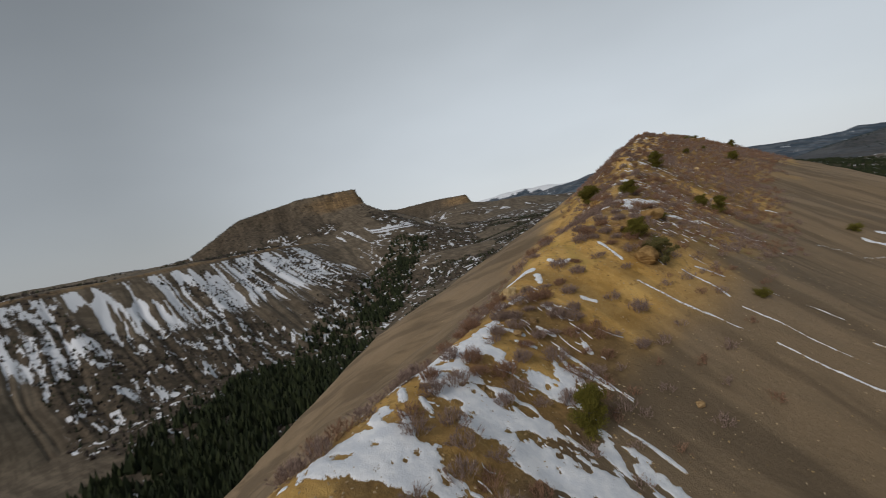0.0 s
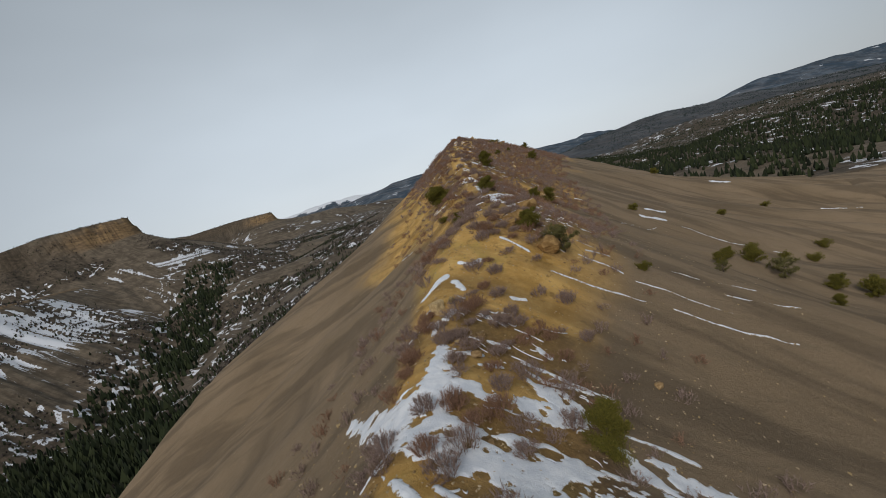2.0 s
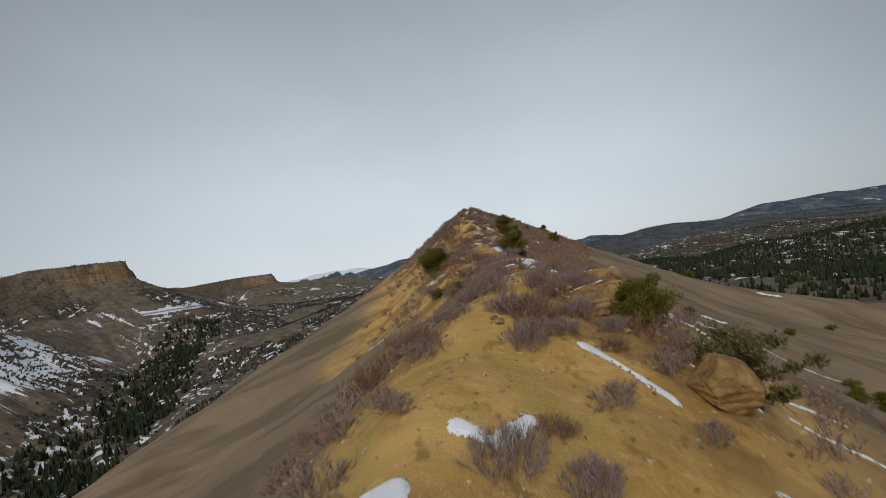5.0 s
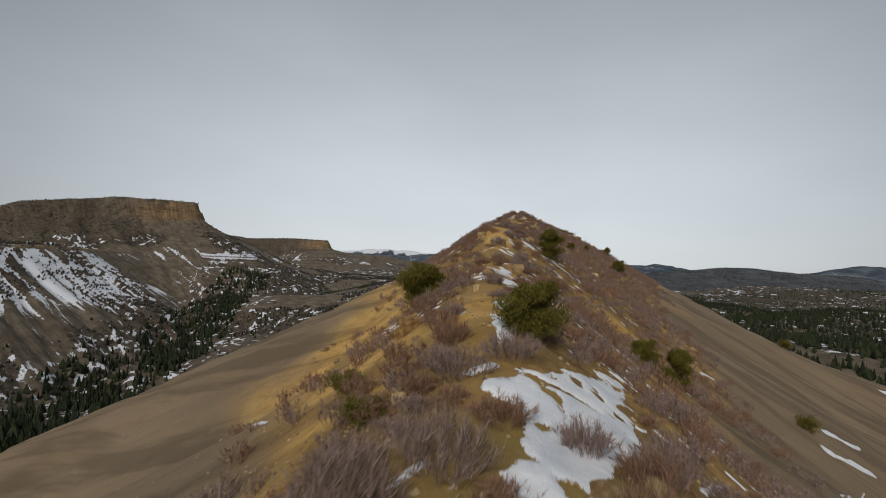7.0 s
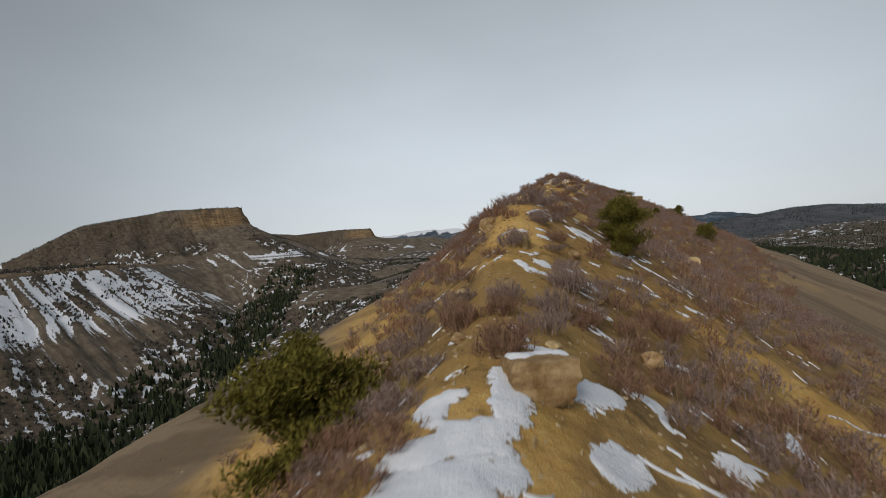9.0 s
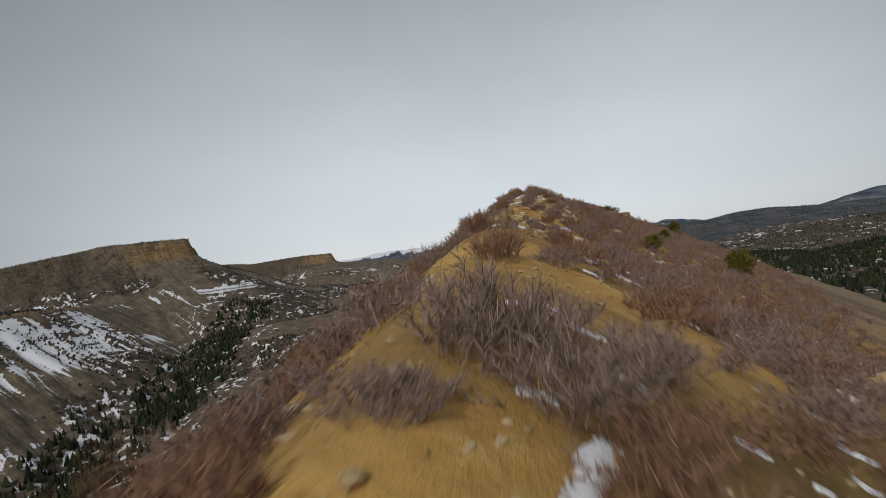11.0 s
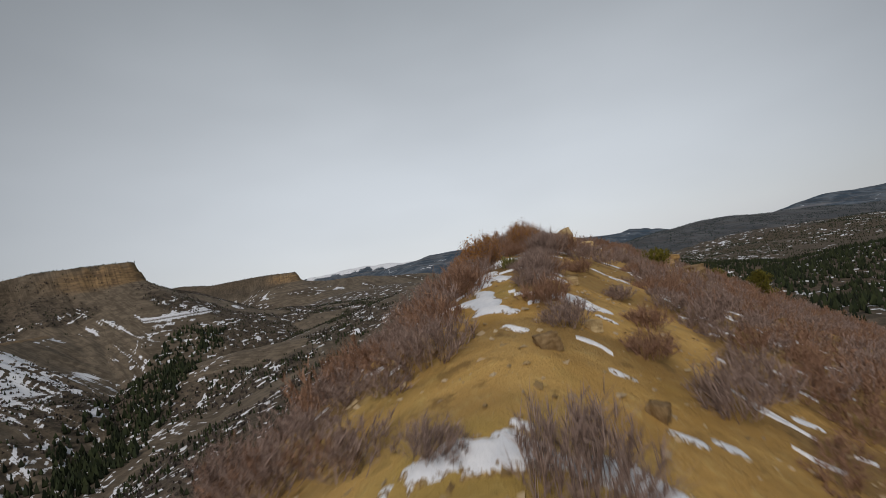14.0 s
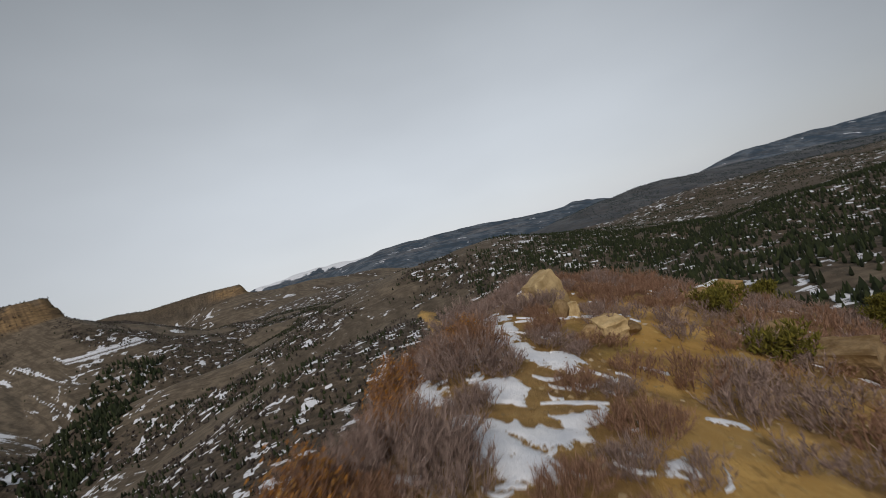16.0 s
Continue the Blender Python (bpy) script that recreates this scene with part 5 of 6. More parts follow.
# ---- small dashes of snow caught behind shrubs and ledges ----
def snow_flecks(count, seed):
    rng = np.random.default_rng(seed)
    y = rng.uniform(-28, 106, count * 8)
    u = np.abs(rng.normal(2, 7.0, count * 8)) * np.where(rng.random(count * 8) < 0.2, -0.5, 1)
    pick = np.where(rng.random(count * 8) < brush(u, y) * smooth01(fbm(u, y, 8, 2, 77), 0.35, 0.6))[0][:count]
    y, u, count = y[pick], u[pick], len(pick)
    x = table(CREST_X, y) + u
    long, wide = rng.uniform(0.06, 0.26, count) * np.where(rng.random(count) < 0.12, 2.5, 1), rng.uniform(0.015, 0.05, count)
    turn = rng.normal(-0.25, 0.45, count) + np.where(u < 0, 0.6, 0)
    t = np.linspace(-1, 1, 7)
    bend = rng.uniform(-0.12, 0.12, count)
    rows = []
    for side in (-1, 0, 1):
        w = wide[:, None] * (1 - t ** 2) ** 0.6 * (0.25 + 1.3 * rng.random((count, 7))) * side
        ex, ey = long[:, None] * t, w + bend[:, None] * t ** 2
        px = x[:, None] + ex * np.cos(turn)[:, None] - ey * np.sin(turn)[:, None]
        py = y[:, None] + ex * np.sin(turn)[:, None] + ey * np.cos(turn)[:, None]
        rows.append(np.stack([px, py, height(px, py) + (0.055 if side == 0 else -0.01)], -1))
    verts = np.stack(rows, 1).reshape(-1, 3)
    quads = np.array([(r * 7 + i, r * 7 + i + 1, r * 7 + i + 8, r * 7 + i + 7) for r in (0, 1) for i in range(6)])
    faces = (quads[None] + 21 * np.arange(count)[:, None, None]).reshape(-1, 4)
    ob = new("snow_flecks", raw_mesh("snow_flecks", verts, faces))
    ob.data.materials.append(M_SNOW)
    tagged(ob, "small dashes of snow caught behind shrubs and ledges", "snow", kind="stuff")


snow_flecks(800, 9)


# ---- leafless shrubs ----
def shrub_rods(rng, stems, twigs, wide, girth):
    """Stems fanning from one stool to a rounded crown, and the fine twigs along them; the shrub is 1 m high."""
    thick, thin = [], []
    for i in range(stems):
        a, r = rng.uniform(0, 2 * math.pi), math.sqrt(rng.random())
        foot = Vector((0.36 * wide * r * math.cos(a), 0.36 * wide * r * math.sin(a), -0.06))
        tip = Vector((wide * 0.55 * r * math.cos(a + rng.gauss(0, 0.3)), wide * 0.55 * r * math.sin(a + rng.gauss(0, 0.3)), (1 - 0.6 * r * r) * rng.uniform(0.5, 1.0)))
        mid = foot.lerp(tip, 0.5) + Vector((rng.gauss(0, 0.05), rng.gauss(0, 0.05), 0.06))
        thick.append(((*foot, girth), (*mid, girth * 0.7), (*tip, 0)))
        for k in range(twigs):
            t = 0.15 + 0.85 * rng.random() ** 0.8
            o = foot.lerp(mid, t * 2) if t < 0.5 else mid.lerp(tip, t * 2 - 1)
            d = ((tip - foot).normalized() * 0.7 + Vector([rng.gauss(0, 0.5) for _ in range(3)]) + Vector((0, 0, 0.25))).normalized()
            size = rng.uniform(0.1, 0.26)
            m = o + d * size * 0.5 + Vector([rng.gauss(0, 0.02) for _ in range(3)])
            e = o + d * size + Vector((0, 0, 0.04))
            thin.append(((*o, girth * 0.85), (*m, girth * 0.55), (*e, 0)))
    return thick, thin


def leaf_mesh(rng, thin, count):
    lv, lf = [], []
    for k in range(count):
        c = Vector(rng.choice(thin)[rng.choice((1, 2))][:3]) + Vector([rng.gauss(0, 0.015) for _ in range(3)])
        a, b = Vector([rng.gauss(0, 1) for _ in range(3)]).normalized() * 0.016, Vector([rng.gauss(0, 1) for _ in range(3)]).normalized() * 0.028
        i = len(lv)
        lv += [tuple(c - a), tuple(c + b), tuple(c + a), tuple(c - b * 0.7)]
        lf.append((i, i + 1, i + 2, i + 3))
    return raw_mesh("dry_leaves", np.array(lv), np.array(lf), False)


def shrub_thing(seed, kind, wide, stems=85, twigs=26):
    rng = random.Random(seed)
    thick, thin = shrub_rods(rng, stems, twigs, wide, 0.0072)
    ob = new("shrub")
    mat = M_TWIG if kind == "grey" else M_TWIG_RED
    for name, rods, make in (("branchwork", thick, ribbons), ("brush_top", thin, blades)):
        me = raw_mesh(name, *make(rods, rng), False)
        me.materials.append(mat)
        part(name, me, ob)
    if kind == "oak":
        me = leaf_mesh(rng, thin, 2600)
        me.materials.append(M_LEAF_DRY)
        part("dry_leaves", me, ob, "curled orange-brown leaves")
    return ob


SHRUB_SPECS = {"grey": ((1, 1.25), (2, 1.5), (3, 1.1)), "red": ((4, 1.3), (5, 1.1)), "oak": ((6, 0.95), (7, 1.1))}
SHRUB_LABEL = {"grey": "leafless grey-mauve mountain shrub on ochre soil", "red": "leafless reddish-brown mountain shrub on ochre soil",
               "oak": "scrub oak holding dry orange-brown leaves"}


def shrub_spots():
    rng = np.random.default_rng(12)
    n = 42000
    y, u = rng.uniform(-32, 107, n), rng.uniform(-15, 29, n)
    keep = rng.random(n) < 0.9 * brush(u, y) + (1 - 0.85 * bare_strip(u, y)) * (0.045 * smooth01(u, 13, 9) * smooth01(u, -15, -11) + 0.06 * (y > 66) * smooth01(np.abs(u - 9), 6.5, 3.5))
    spots, cells = [], {}
    for uu, yy, r in zip(u[keep], y[keep], rng.random(keep.sum())):
        key = (int(uu // 1), int(yy // 1))
        near = [q for i in (-1, 0, 1) for j in (-1, 0, 1) for q in cells.get((key[0] + i, key[1] + j), ())]
        if all((uu - a) ** 2 + (yy - b) ** 2 > (0.55 if yy < 45 else 0.48) for a, b in near):
            spots.append((uu, yy, r))
            cells.setdefault(key, []).append((uu, yy))
    return spots


LONE_GREY = [(-8.8, -20.5, 0.62), (-7.4, -15.9, 0.76), (-7.3, -17.6, 0.58), (-0.2, -11.4, 0.91), (-4.4, -9.5, 0.75), (-3.7, -13.2, 0.72), (-8.0, -22.6, 0.65), (-6.3, -22.4, 0.54), (-4.1, -20.2, 0.67), (-0.5, -13.9, 0.63), (0.1, 0.6, 0.61), (2.3, 6.9, 0.61), (1.7, 1.9, 0.71), (-1.0, 5.1, 1.1), (-1.5, 2.1, 0.88), (0.1, 5.7, 0.85), (2.1, 17.6, 0.58), (0.4, 14.2, 0.56), (3.9, 17.0, 0.63), (2.0, 15.2, 0.35)]
LONE_GREY += [(5.5, 30.9, 1.0), (4.8, 28.8, 0.85), (3.6, 28.5, 0.65), (4.2, 33.3, 0.79), (7.8, 54.4, 0.41), (8.3, 57.1, 0.43), (9.0, 54.8, 0.35), (9.8, 58.9, 0.55), (8.9, 62.1, 0.61), (8.8, 66.2, 0.57), (11.5, 67.8, 0.94), (10.9, 65.4, 0.58), (11.7, 65.4, 0.59), (12.2, 64.4, 0.84), (10.3, 68.6, 0.40), (7.4, 65.9, 0.69), (14.7, 79.7, 1.0), (14.0, 78.2, 0.40), (13.8, 76.9, 0.54), (14.7, 78.7, 0.37)]
LONE_RED = [(-7.9, -20.5, 0.78), (-9.0, -22.8, 0.56), (-6.0, -17.7, 0.43), (2.5, 4.9, 0.83), (1.1, 3.2, 0.35), (-2.5, 2.5, 0.68), (-0.3, 15.8, 0.39), (2.5, 27.6, 0.85), (8.8, 32.1, 0.97), (5.9, 34.9, 0.57), (8.2, 32.2, 0.74), (9.8, 57.3, 0.54), (9.5, 66.7, 0.85), (7.8, 68.5, 0.88), (14.8, 82.8, 0.89), (13.7, 79.5, 0.59)]


def place_shrubs():
    rng = random.Random(5)
    spots = shrub_spots()
    spots.sort(key=lambda s: abs(s[0] - 1.0) + (0 if s[1] > -24 else 20) - (1.5 if s[1] < 12 else 0) - (1.2 if s[1] > 48 else 0))
    clear = [(2.3, 11.4, 1.0), (-1.2, 26.5, 1.2), (9.4, 38.0, 1.1), (-3.45, -21.3, 1.0), (13.6, 25.4, 1.0), (2.8, 1.3, 1.2), (3.95, 24.4, 0.9), (7.8, 55.6, 0.8), (9.0, 59.3, 0.8), (21.4, 96, 1.3), (2.2, -6.6, 1.0), (0.3, -3.5, 1.0), (1.0, -6.9, 0.9), (12.9, 76.5, 0.6)]
    made, rest, count = {}, [], 0
    lone = [(x, y, tall, kind) for kind, rows in (("grey", LONE_GREY), ("red", LONE_RED)) for x, y, tall in rows]
    everyone = list(lone)
    for u, y, r in spots:
        x = float(table(CREST_X, np.array([y]))[0]) + u
        if any((x - a) ** 2 + (y - b) ** 2 < c * c for a, b, c in clear):
            continue
        if any(abs(x - a) < 0.65 and abs(y - b) < 0.65 for a, b, _, _ in lone) or (15 < y < 60 and abs(u - 0.4) < 2.2 and rng.random() < 0.3):
            continue
        if under_snow(x, y - 0.15) and rng.random() < (0.96 if y < -13 else 0.86 if y < 0 else 0.94):
            continue
        if (under_snow(x, y + 0.6) or under_snow(x + 0.3, y) or under_snow(x - 0.3, y)) and rng.random() < (0.35 if 76 < y < 82 else 0.72):
            continue
        if any((x - a) ** 2 + (y - b) ** 2 < (w + 0.2) ** 2 for a, b, w in SNOW_SPOTS) and rng.random() < 0.4:
            continue
        kind = "oak" if y > 75 and -7 < u < 1 and r < 0.17 else "red" if r < (0.3 if y < 10 else 0.45) else "grey"
        tall = (0.3 + 0.5 * rng.random() ** 1.4) * (1.25 if u > 4 and y > 20 else 1.0) * (1.4 if 71 < y < 86 and -3 < u < 2.6 else 1.45 if y > 66 and u < 1.5 else 1.2 if y > 38 and u < 2 else 1.0) * (1.25 if kind == "oak" else 1)
        everyone.append((x, y, tall, kind))
    for x, y, tall, kind in everyone:
        u = x - float(table(CREST_X, np.array([y]))[0])
        w = tall * 0.6 + (0.4 if count < len(lone) else 0.5)
        m = Matrix.LocRotScale((x, y, ground_z(x, y)), Euler((rng.uniform(-0.15, 0.15), rng.uniform(-0.1, 0.2), rng.uniform(0, 6.28))), (w, w, tall))
        if count < 300:
            which = (kind, rng.randrange(len(SHRUB_SPECS[kind])))
            if which not in made:
                made[which] = ob = shrub_thing(SHRUB_SPECS[kind][which[1]][0], kind, SHRUB_SPECS[kind][which[1]][1])
                ob.matrix_world = m
            else:
                ob = copy_thing(made[which], m)
                ob.scale = (w, w, tall)
            tagged(ob, SHRUB_LABEL[kind], "shrub", "leafless shrubs on the ridge")
            count += 1
        else:
            rest.append((m, 0 if kind == "grey" else 1, abs(u - 1) < (6.0 if y > 44 else 4.5)))
    for x, y, tall in ((12.8, 80.2, 1.15), (12.4, 81.4, 1.1), (13.3, 81.2, 0.85), (11.7, 79.6, 0.95), (12.0, 80.8, 1.0), (13.0, 82.6, 0.9)):
        which = ("oak", 0)
        if which not in made:
            made[which] = shrub_thing(6, "oak", 0.95)
            made[which].matrix_world = pose(x, y, ground_z(x, y))
            ob = made[which]
        else:
            ob = copy_thing(made[which], pose(x, y, ground_z(x, y), 0, 0, 70 * x))
        ob.scale = (tall * 0.75, tall * 0.75, tall)
        tagged(ob, SHRUB_LABEL["oak"], "shrub", "leafless shrubs on the ridge")
    # the others joined: finely twigged near the crest, coarser down the slopes
    for name, label, close, stems, twigs, girth in (("crest_brush", "thicket of leafless mauve-brown brush on the crest", True, 46, 20, 0.0105),
                                                    ("brushwood", "thicket of leafless brown brush on the slope", False, 26, 10, 0.018)):
        patterns = []
        for seed in (21, 22, 23):
            r2 = random.Random(seed)
            thick, thin = shrub_rods(r2, stems, twigs, 1.3, girth)
            (tv, tf), (bv, bf) = blades(thick, r2), blades(thin, r2)
            patterns.append((np.concatenate([tv, bv]), np.concatenate([tf, bf + len(tv)])))
        vs, fs, mats, n = [], [], [], 0
        for i, (m, red, near) in enumerate(rest):
            if near != close:
                continue
            tv, tf = patterns[i % 3]
            M = np.array(m)
            vs.append(tv @ M[:3, :3].T + M[:3, 3])
            fs.append(tf + n)
            mats.append(np.full(len(tf), red, np.int32))
            n += len(tv)
        ob = new(name, raw_mesh(name, np.concatenate(vs), np.concatenate(fs), False))
        ob.data.materials.append(M_TWIG)
        ob.data.materials.append(M_TWIG_RED)
        ob.data.polygons.foreach_set("material_index", np.concatenate(mats))
        tagged(ob, label, "shrubs", kind="stuff")


place_shrubs()


# ---- junipers and pinyons ----
def tree_parts(seed, tall, wide, tufts, low=0.12, sparse=False, pointed=0.0, spray=1.0):
    """A trunk with limbs, and a crown of many small sprays on them."""
    rng = random.Random(seed)
    trunk = [(0, 0, -0.15, 0.045 * tall)]
    x = y = 0.0
    for i in range(1, 6):
        x, y = x + rng.uniform(-0.05, 0.05) * tall, y + rng.uniform(-0.05, 0.05) * tall
        trunk.append((x, y, tall * 0.88 * i / 5, 0.045 * tall * (1 - 0.85 * i / 5)))
    limbs, clumps = [], []
    for i in range(15 if not sparse else 11):
        t = low + (0.93 - low) * (i / 14.0 if not sparse else i / 10.0)
        k = min(int(t * 5), 4)
        p = Vector(trunk[k][:3]).lerp(Vector(trunk[k + 1][:3]), t * 5 - k)
        a = 2.4 * i + rng.uniform(-0.5, 0.5)
        profile = math.sin(math.pi * min(1, 0.22 + 0.72 * t)) ** 0.7 * (1 - pointed * t)
        reach = wide * 0.5 * profile * rng.uniform(0.75, 1.15)
        path = rod(rng, p, (math.cos(a), math.sin(a), rng.uniform(0.15, 0.6)), reach, 0.02 * tall, 3, 0.25)
        limbs.append(path)
        for q in path[1:]:
            clumps.append((Vector(q[:3]), 0.2 * wide * (0.6 + 0.6 * rng.random()) * (0.55 if sparse else 1)))
    clumps.append((Vector(trunk[-1][:3]), 0.2 * wide))
    verts, faces = [], []
    for i in range(tufts):
        c, r = rng.choice(clumps)
        g = Vector([rng.gauss(0, 1) for _ in range(3)])
        g = g.normalized() * r * rng.random() ** 0.45
        o = c + Vector((g.x, g.y, g.z * 0.75))
        if o.z < 0.03:
            continue
        axis = (g.normalized() * 0.55 + Vector((0, 0, 1.0)) + Vector([rng.gauss(0, 0.4) for _ in range(3)])).normalized()
        s = rng.uniform(0.024, 0.046) * (0.5 + 0.5 * wide / 2) * spray
        for b in range(3):
            w = axis.cross(Vector([rng.gauss(0, 1) for _ in range(3)])).normalized()
            tip = o + (axis + w * 0.6).normalized() * s * 3.0
            n = len(verts)
            verts += [tuple(o - w.cross(axis) * s * 0.42), tuple(o + w.cross(axis) * s * 0.42), tuple(tip)]
            faces.append((n, n + 1, n + 2))
    verts = np.array(verts)
    fit = tall / verts[:, 2].max()
    tv, tf = tubes([trunk] + limbs, 5)
    return (tv * fit, tf), (verts * fit, np.array(faces, int))


TREE_KINDS = {
    "round": ((31, 2.3, 3.0, 11000, 0.06, False, 0.0), M_NEEDLE, "dense rounded green juniper rooted in ochre soil", "juniper"),
    "upright": ((32, 3.2, 2.7, 11000, 0.06, False, 0.3), M_NEEDLE, "upright dark green pinyon pine on the slope", "pinyon pine"),
    "broad": ((33, 2.4, 3.1, 10000, 0.1, False, 0.1), M_NEEDLE, "broad bushy green juniper on the slope", "juniper"),
    "sparse": ((34, 2.8, 3.8, 4000, 0.1, True, 0.0), M_NEEDLE_GREY, "half-bare grey-green juniper beside a boulder", "juniper"),
    "low": ((35, 1.0, 2.4, 4200, 0.05, False, 0.0), M_NEEDLE, "low spreading green juniper bush", "juniper")}
TREE_MADE = {}


def tree(x, y, tall, kind, label=""):
    spec, needles, text, cat = TREE_KINDS[kind]
    if x > 24:
        # the far ones get fewer, larger sprays
        kind, spec = kind + " far", (*spec[:3], spec[3] // 5, *spec[4:], 2.0)
    rng = random.Random(int(x * 131 + y * 37))
    s = tall / spec[1]
    m = Matrix.LocRotScale((x, y, ground_z(x, y) - 0.05), Euler((0, 0, rng.uniform(0, 6.28))), (s, s, s))
    if kind in TREE_MADE:
        ob = copy_thing(TREE_MADE[kind], m)
        ob.scale = (s, s, s)
    else:
        (tv, tf), (cv, cf) = tree_parts(*spec)
        ob = new("tree")
        trunk = raw_mesh("trunk", tv, tf)
        trunk.materials.append(M_BARK)
        crown = raw_mesh("crown", cv, cf, False)
        crown.materials.append(needles)
        part("trunk", trunk, ob, "twisted grey bark")
        part("crown", crown, ob, "green needle sprays")
        ob.matrix_world = m
        TREE_MADE[kind] = ob
    tagged(ob, label or text, cat, "junipers and pinyons on the hogback")


tree(-3.45, -21.3, 2.0, "upright", "upright green juniper among snow patches")
tree(2.2, -6.6, 2.2, "sparse")
tree(0.9, -4.6, 1.5, "broad", "small dark juniper behind tan sandstone slabs")
tree(3.8, 2.9, 0.7, "low")
tree(2.3, 11.4, 1.6, "round")
tree(-1.0, 26.9, 3.2, "broad")
tree(9.4, 38.0, 2.9, "upright", "tall bushy green juniper beside a snow line")
tree(13.6, 25.4, 2.4, "upright")
tree(11.65, 25.26, 1.7, "broad", "small brownish juniper in brush")
tree(-2.78, 13.24, 0.8, "low")
tree(-1.61, 9.50, 0.7, "low")
tree(-2.38, 4.58, 0.9, "low")
tree(30.00, 74.50, 2.4, "broad")
tree(39.20, 106.00, 3.0, "upright")
tree(37.00, 98.00, 2.2, "upright")
tree(25.5, 77.5, 1.4, "upright")
tree(20.00, 68.30, 1.2, "broad")
tree(28.31, 97.20, 1.4, "low")
tree(25.53, 91.97, 1.2, "low")
tree(34.50, 41.00, 1.5, "low")
tree(29.80, 15.60, 1.9, "upright")
tree(33.60, 19.20, 1.8, "broad")
tree(38.40, 20.40, 2.6, "broad")
tree(40.10, 17.70, 3.4, "sparse")
tree(46.70, 17.00, 2.5, "broad")
tree(52.20, 16.60, 3.2, "broad")
tree(28.80, 0.50, 1.7, "upright")
tree(25.50, 9.80, 1.6, "sparse", "leaning half-dead juniper with snow at its foot")
tree(50.90, 35.10, 1.5, "low")
tree(56.00, 34.00, 1.5, "low")
tree(62.40, 34.80, 1.8, "low")
tree(70.00, 40.00, 2.0, "low")
tree(7.49, -6.15, 0.7, "low")
tree(83.80, 66.50, 1.6, "low")
tree(71.40, 90.20, 2.2, "broad")
tree(60.00, 52.00, 1.5, "low")


# ---- dry grass and a yucca on the crest ----
def tuft(name, x, y, blades, tall, wide, material, label, category, width=0.008):
    rng = random.Random(int(x * 53 + y * 19))
    verts, faces = [], []
    for i in range(blades):
        a, o = rng.uniform(0, 6.28), rng.random() ** 0.6
        c, r = a + rng.gauss(0, 0.5), rng.random() ** 0.5 * 0.2
        b = Vector((math.cos(c) * r * wide, math.sin(c) * r * wide, -0.03))
        t = Vector((math.cos(a) * wide * 0.5 * o, math.sin(a) * wide * 0.5 * o, tall * rng.uniform(0.35, 1.1) * (1 - 0.35 * o)))
        side = Vector((-math.sin(a), math.cos(a), 0)) * width * rng.uniform(0.7, 1.5)
        mid = b.lerp(t, 0.55) + Vector((0, 0, tall * 0.1))
        n = len(verts)
        verts += [tuple(b - side), tuple(b + side), tuple(mid - side), tuple(mid + side), tuple(t)]
        faces += [(n, n + 1, n + 3), (n, n + 3, n + 2), (n + 2, n + 3, n + 4)]
    ob = new(name, raw_mesh(name, np.array(verts), np.array(faces), False))
    ob.data.materials.append(material)
    ob.location = (x, y, ground_z(x, y))
    tagged(ob, label, category)


for gx, gy, gt in ((7.75, 53.55, 0.7), (9.6, 59.4, 0.6), (8.2, 60.8, 0.6), (2.4, 5.2, 0.5), (9.2, 61.5, 0.55), (3.0, 6.0, 0.45), (-6.4, -12.6, 0.4), (4.6, 33.2, 0.5)):
    tuft("grass_tuft", gx, gy, 900, gt, gt * 1.1, M_STRAW, "clump of dry straw-coloured bunch grass", "grass", 0.0045)
tuft("yucca", 12.9, 76.5, 90, 0.42, 0.95, M_YUCCA, "spiky yellow-green yucca rosette beside snow", "yucca", 0.016)


# ---- woods far off ----
def far_woods(name, label, count, seed, place, sizes, material, pointed=True):
    rng = np.random.default_rng(seed)
    x, y = place(rng, count)
    z = height(x, y)
    n = len(x)
    tall = rng.uniform(*sizes, n)
    wide = tall * rng.uniform(0.2, 0.34, n) * (1 if pointed else 1.9)
    k = 3
    t = np.arange(k) * 2 * math.pi / k
    spin = rng.uniform(0, 6.28, n)
    rings = []
    levels = ((0.02, 0.7), (0.22, 1.0), (1.0, 0.05)) if pointed else ((0.0, 0.6), (0.45, 1.0), (0.95, 0.35))
    for up, r in levels:
        rr = wide[:, None] * r * rng.uniform(0.6, 1.35, (n, k))
        ring = np.stack([x[:, None] + rr * np.cos(t + spin[:, None]), y[:, None] + rr * np.sin(t + spin[:, None]),
                         z[:, None] + tall[:, None] * (up + rng.uniform(-0.08, 0.08, (n, k)) * (up > 0.1))], -1)
        rings.append(ring)
    verts = np.stack(rings, 1).reshape(-1, 3)
    quads = np.array([(l * k + i, l * k + (i + 1) % k, (l + 1) * k + (i + 1) % k, (l + 1) * k + i) for l in range(2) for i in range(k)])
    faces = (quads[None] + 3 * k * np.arange(n)[:, None, None]).reshape(-1, 4)
    ob = new(name, raw_mesh(name, verts, faces, False))
    ob.data.materials.append(material)
    return tagged(ob, label, "trees", kind="stuff")


def scatter(box, chance):
    """Points in the box (x0, x1, y0, y1) off the hogback, kept by chance(x, y)."""
    def place(rng, n):
        x, y = rng.uniform(box[0], box[1], n), rng.uniform(box[2], box[3], n)
        hog, u = hogback(x, y)
        keep = (rng.random(n) < chance(x, y)) & (hog < height(x, y) - 0.6)
        return x[keep], y[keep]
    return place


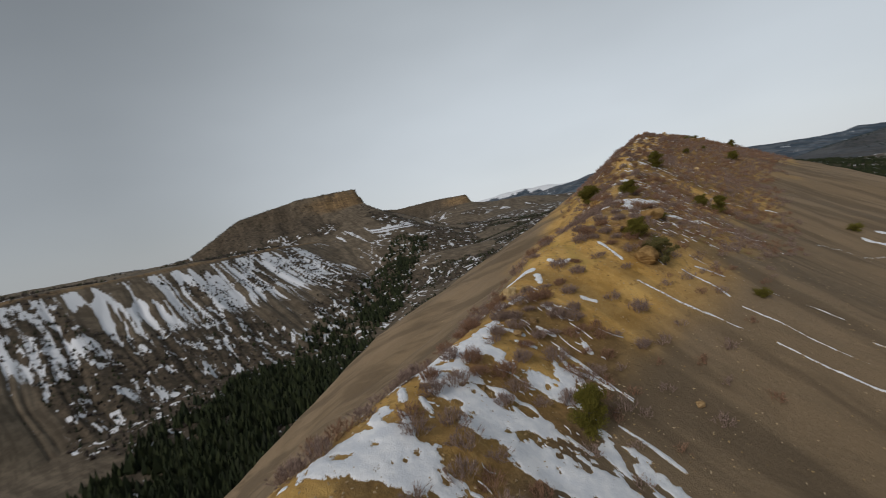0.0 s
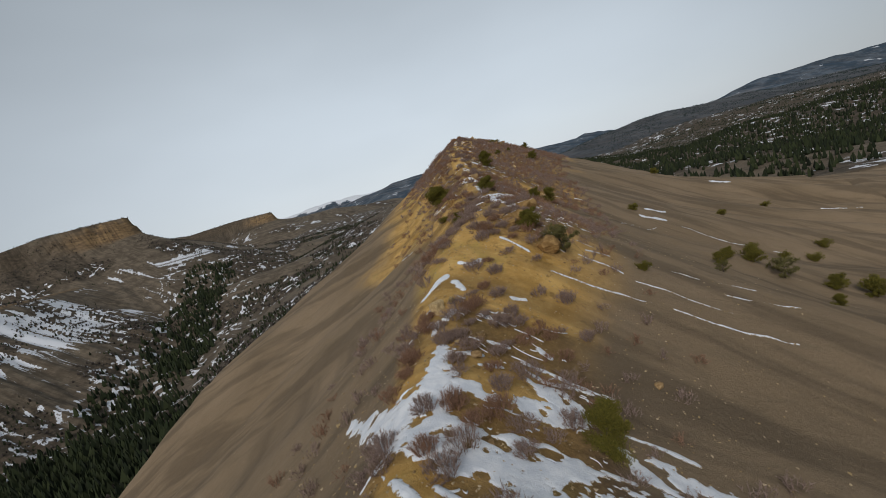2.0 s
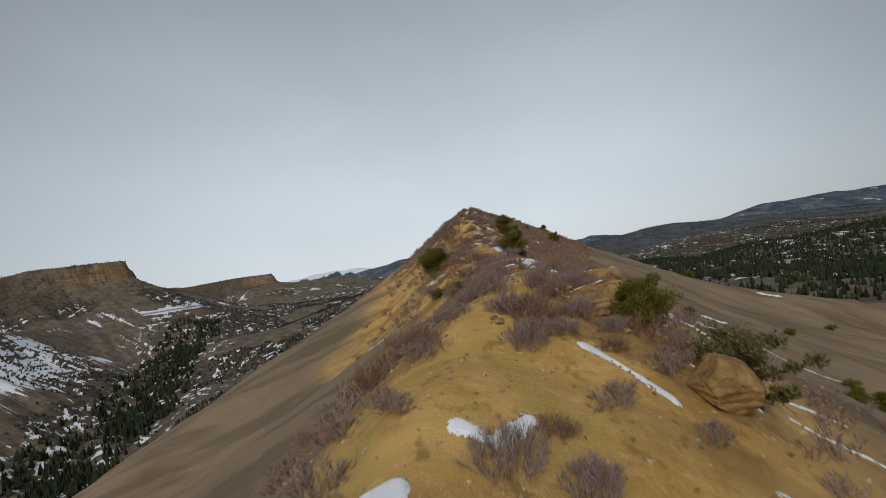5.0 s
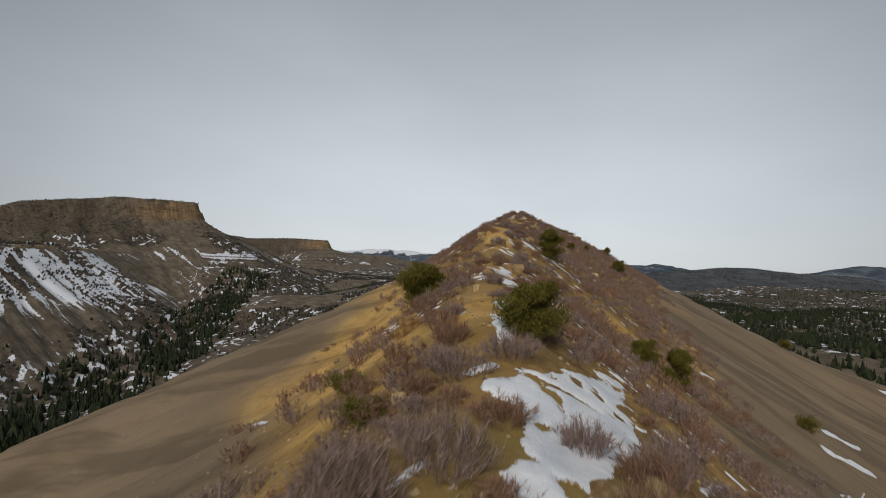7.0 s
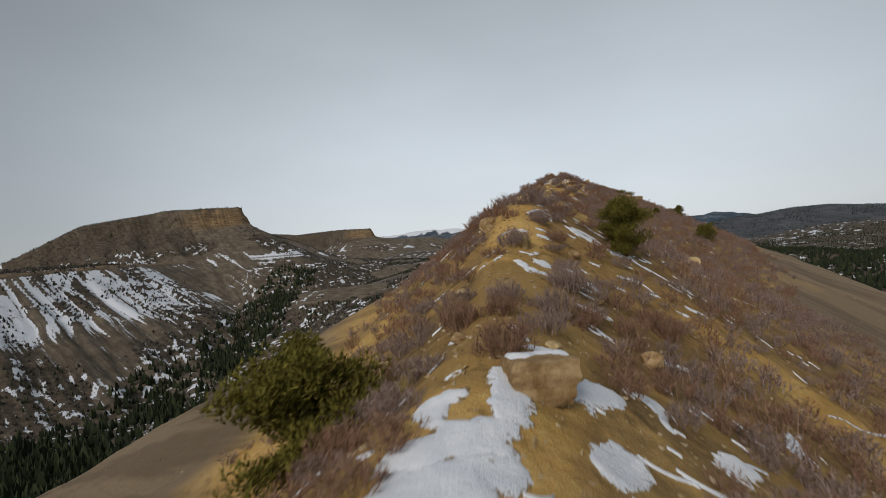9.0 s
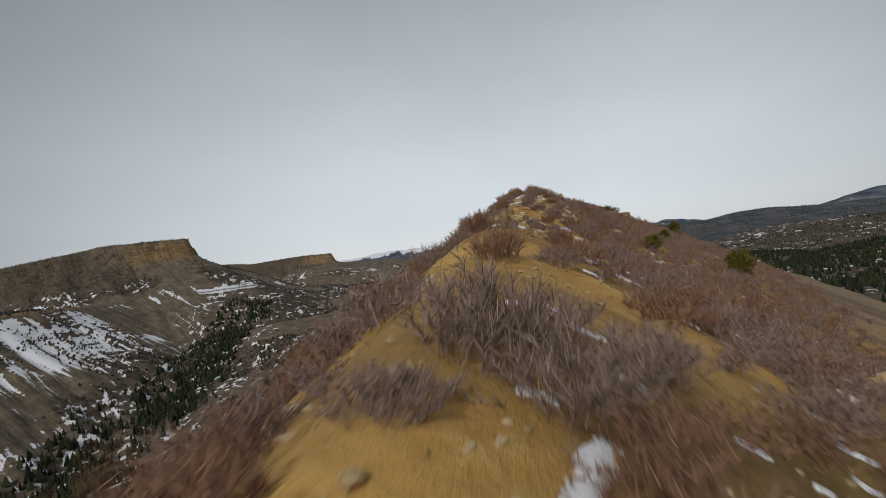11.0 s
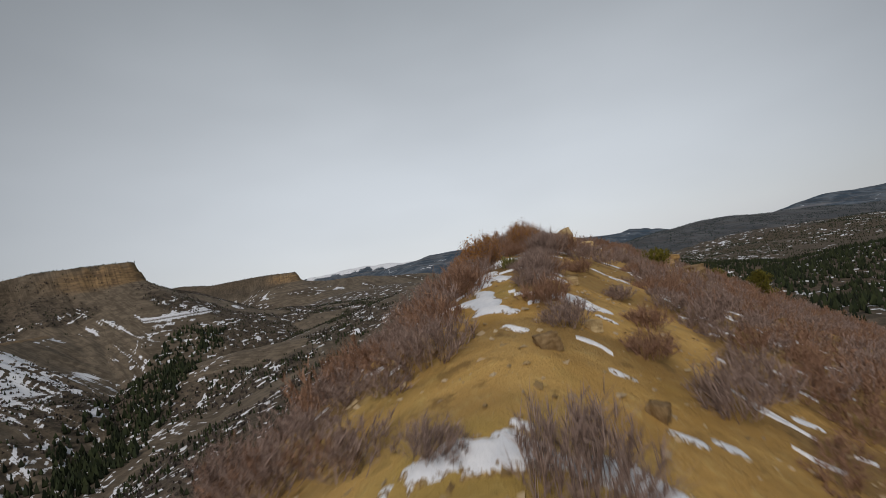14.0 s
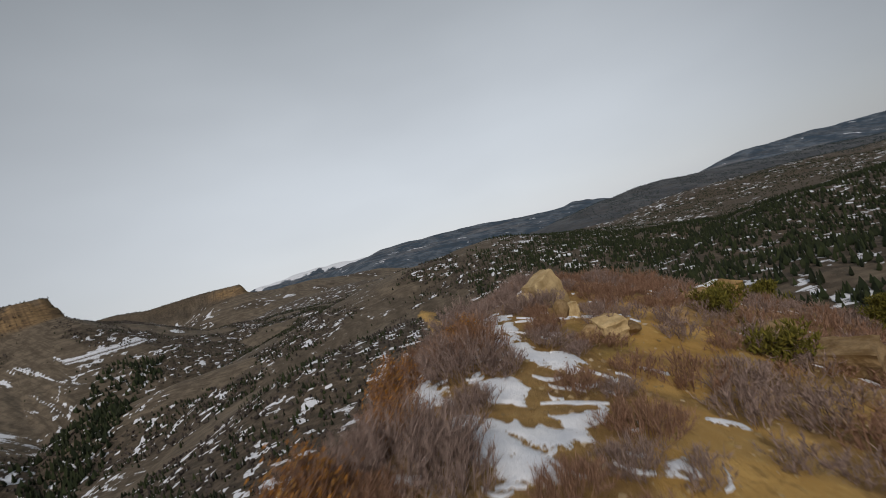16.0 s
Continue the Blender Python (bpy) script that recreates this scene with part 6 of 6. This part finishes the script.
def creek_chance(x, y):
    d = spine(x, y, CREEK)[0] + 50 * (fbm(x, y, 45, 3, 80) - 0.5)
    clump = smooth01(fbm(x, y, 24, 3, 81), 0.42, 0.54)
    return smooth01(d, 60 - 25 * smooth01(y, 200, 320), 15) * (0.3 + 0.7 * clump) * (0.5 + 0.5 * smooth01(y, 240, 120))


def slope_chance(x, y):
    return (0.06 + 0.8 * woodland(x, y)) * smooth01(fbm(x, y, 18, 3, 82), 0.4, 0.55)


def creek_forest_chance(x, y):
    d = spine(x, y, CREEK)[0] + 45 * (fbm(x, y, 40, 3, 85) - 0.5)
    return 0.9 * smooth01(d, 82, 45) * smooth01(fbm(x, y, 14, 2, 86), 0.3, 0.5) * smooth01(y, 235, 150)


far_woods("creek_conifers", "dark conifers crowding the valley floor", 42000, 61, scatter((-360, -60, -60, 700), creek_chance), (3.0, 7.5), M_FOREST)
far_woods("creek_forest", "dense dark conifers along the creek below the hogback", 24000, 69, scatter((-250, -55, -90, 235), creek_forest_chance), (3.5, 8.0), M_FOREST)
far_woods("bench_pines", "scattered dark pines on the snow-streaked valley side", 26000, 62, scatter((-620, -100, 60, 900), lambda x, y: 0.5 * slope_chance(x, y)), (1.4, 3.4), M_FOREST)
far_woods("valley_oak_brush", "grey leafless oak brush on the valley slopes", 30000, 63, scatter((-480, 120, 40, 950), lambda x, y: 0.65 * woodland(x, y)), (1.0, 2.4), M_OAK, False)
far_woods("north_pinyons", "scattered pinyons on the low hills to the north", 26000, 64, scatter((-200, 420, 150, 1000), slope_chance), (1.8, 3.8), M_FOREST)
far_woods("east_wood", "dense dark conifer wood with snow between", 34000, 65, scatter((90, 800, 90, 640), lambda x, y: 0.8 * smooth01(spine(x, y, RIGHT_WOOD)[0], 300, 110) * smooth01(fbm(x, y, 12, 2, 88), 0.3, 0.5)), (2.4, 5.0), M_FOREST)
far_woods("mesa_trees", "dark trees along the mesa tops", 14000, 66, scatter((-820, -300, 420, 1500), lambda x, y: np.maximum(smooth01(spine(x, y, MESA_A)[0], 34, 8), 0.8 * smooth01(spine(x, y, MESA_B)[0], 40, 10))), (1.2, 3.0), M_FOREST)
far_woods("mesa_scrub", "brown scrub and rubble over the mesa slopes", 20000, 68, scatter((-820, -380, 420, 1000), lambda x, y: 0.75 * smooth01(spine(x, y, MESA_A)[0], 120, 15) * smooth01(fbm(x, y, 30, 3, 84), 0.4, 0.55)), (0.8, 2.2), M_OAK, False)
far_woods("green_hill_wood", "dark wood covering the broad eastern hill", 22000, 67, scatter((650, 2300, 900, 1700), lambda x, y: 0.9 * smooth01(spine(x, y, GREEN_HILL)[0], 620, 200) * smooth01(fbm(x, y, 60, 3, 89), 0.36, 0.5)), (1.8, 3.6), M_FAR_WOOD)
far_woods("east_hill_pinyons", "dark pinyons scattered over the eastern hills", 22000, 70, scatter((230, 1150, 430, 1100), lambda x, y: 0.7 * smooth01(fbm(x, y, 60, 3, 87), 0.34, 0.52)), (1.6, 3.6), M_FOREST)
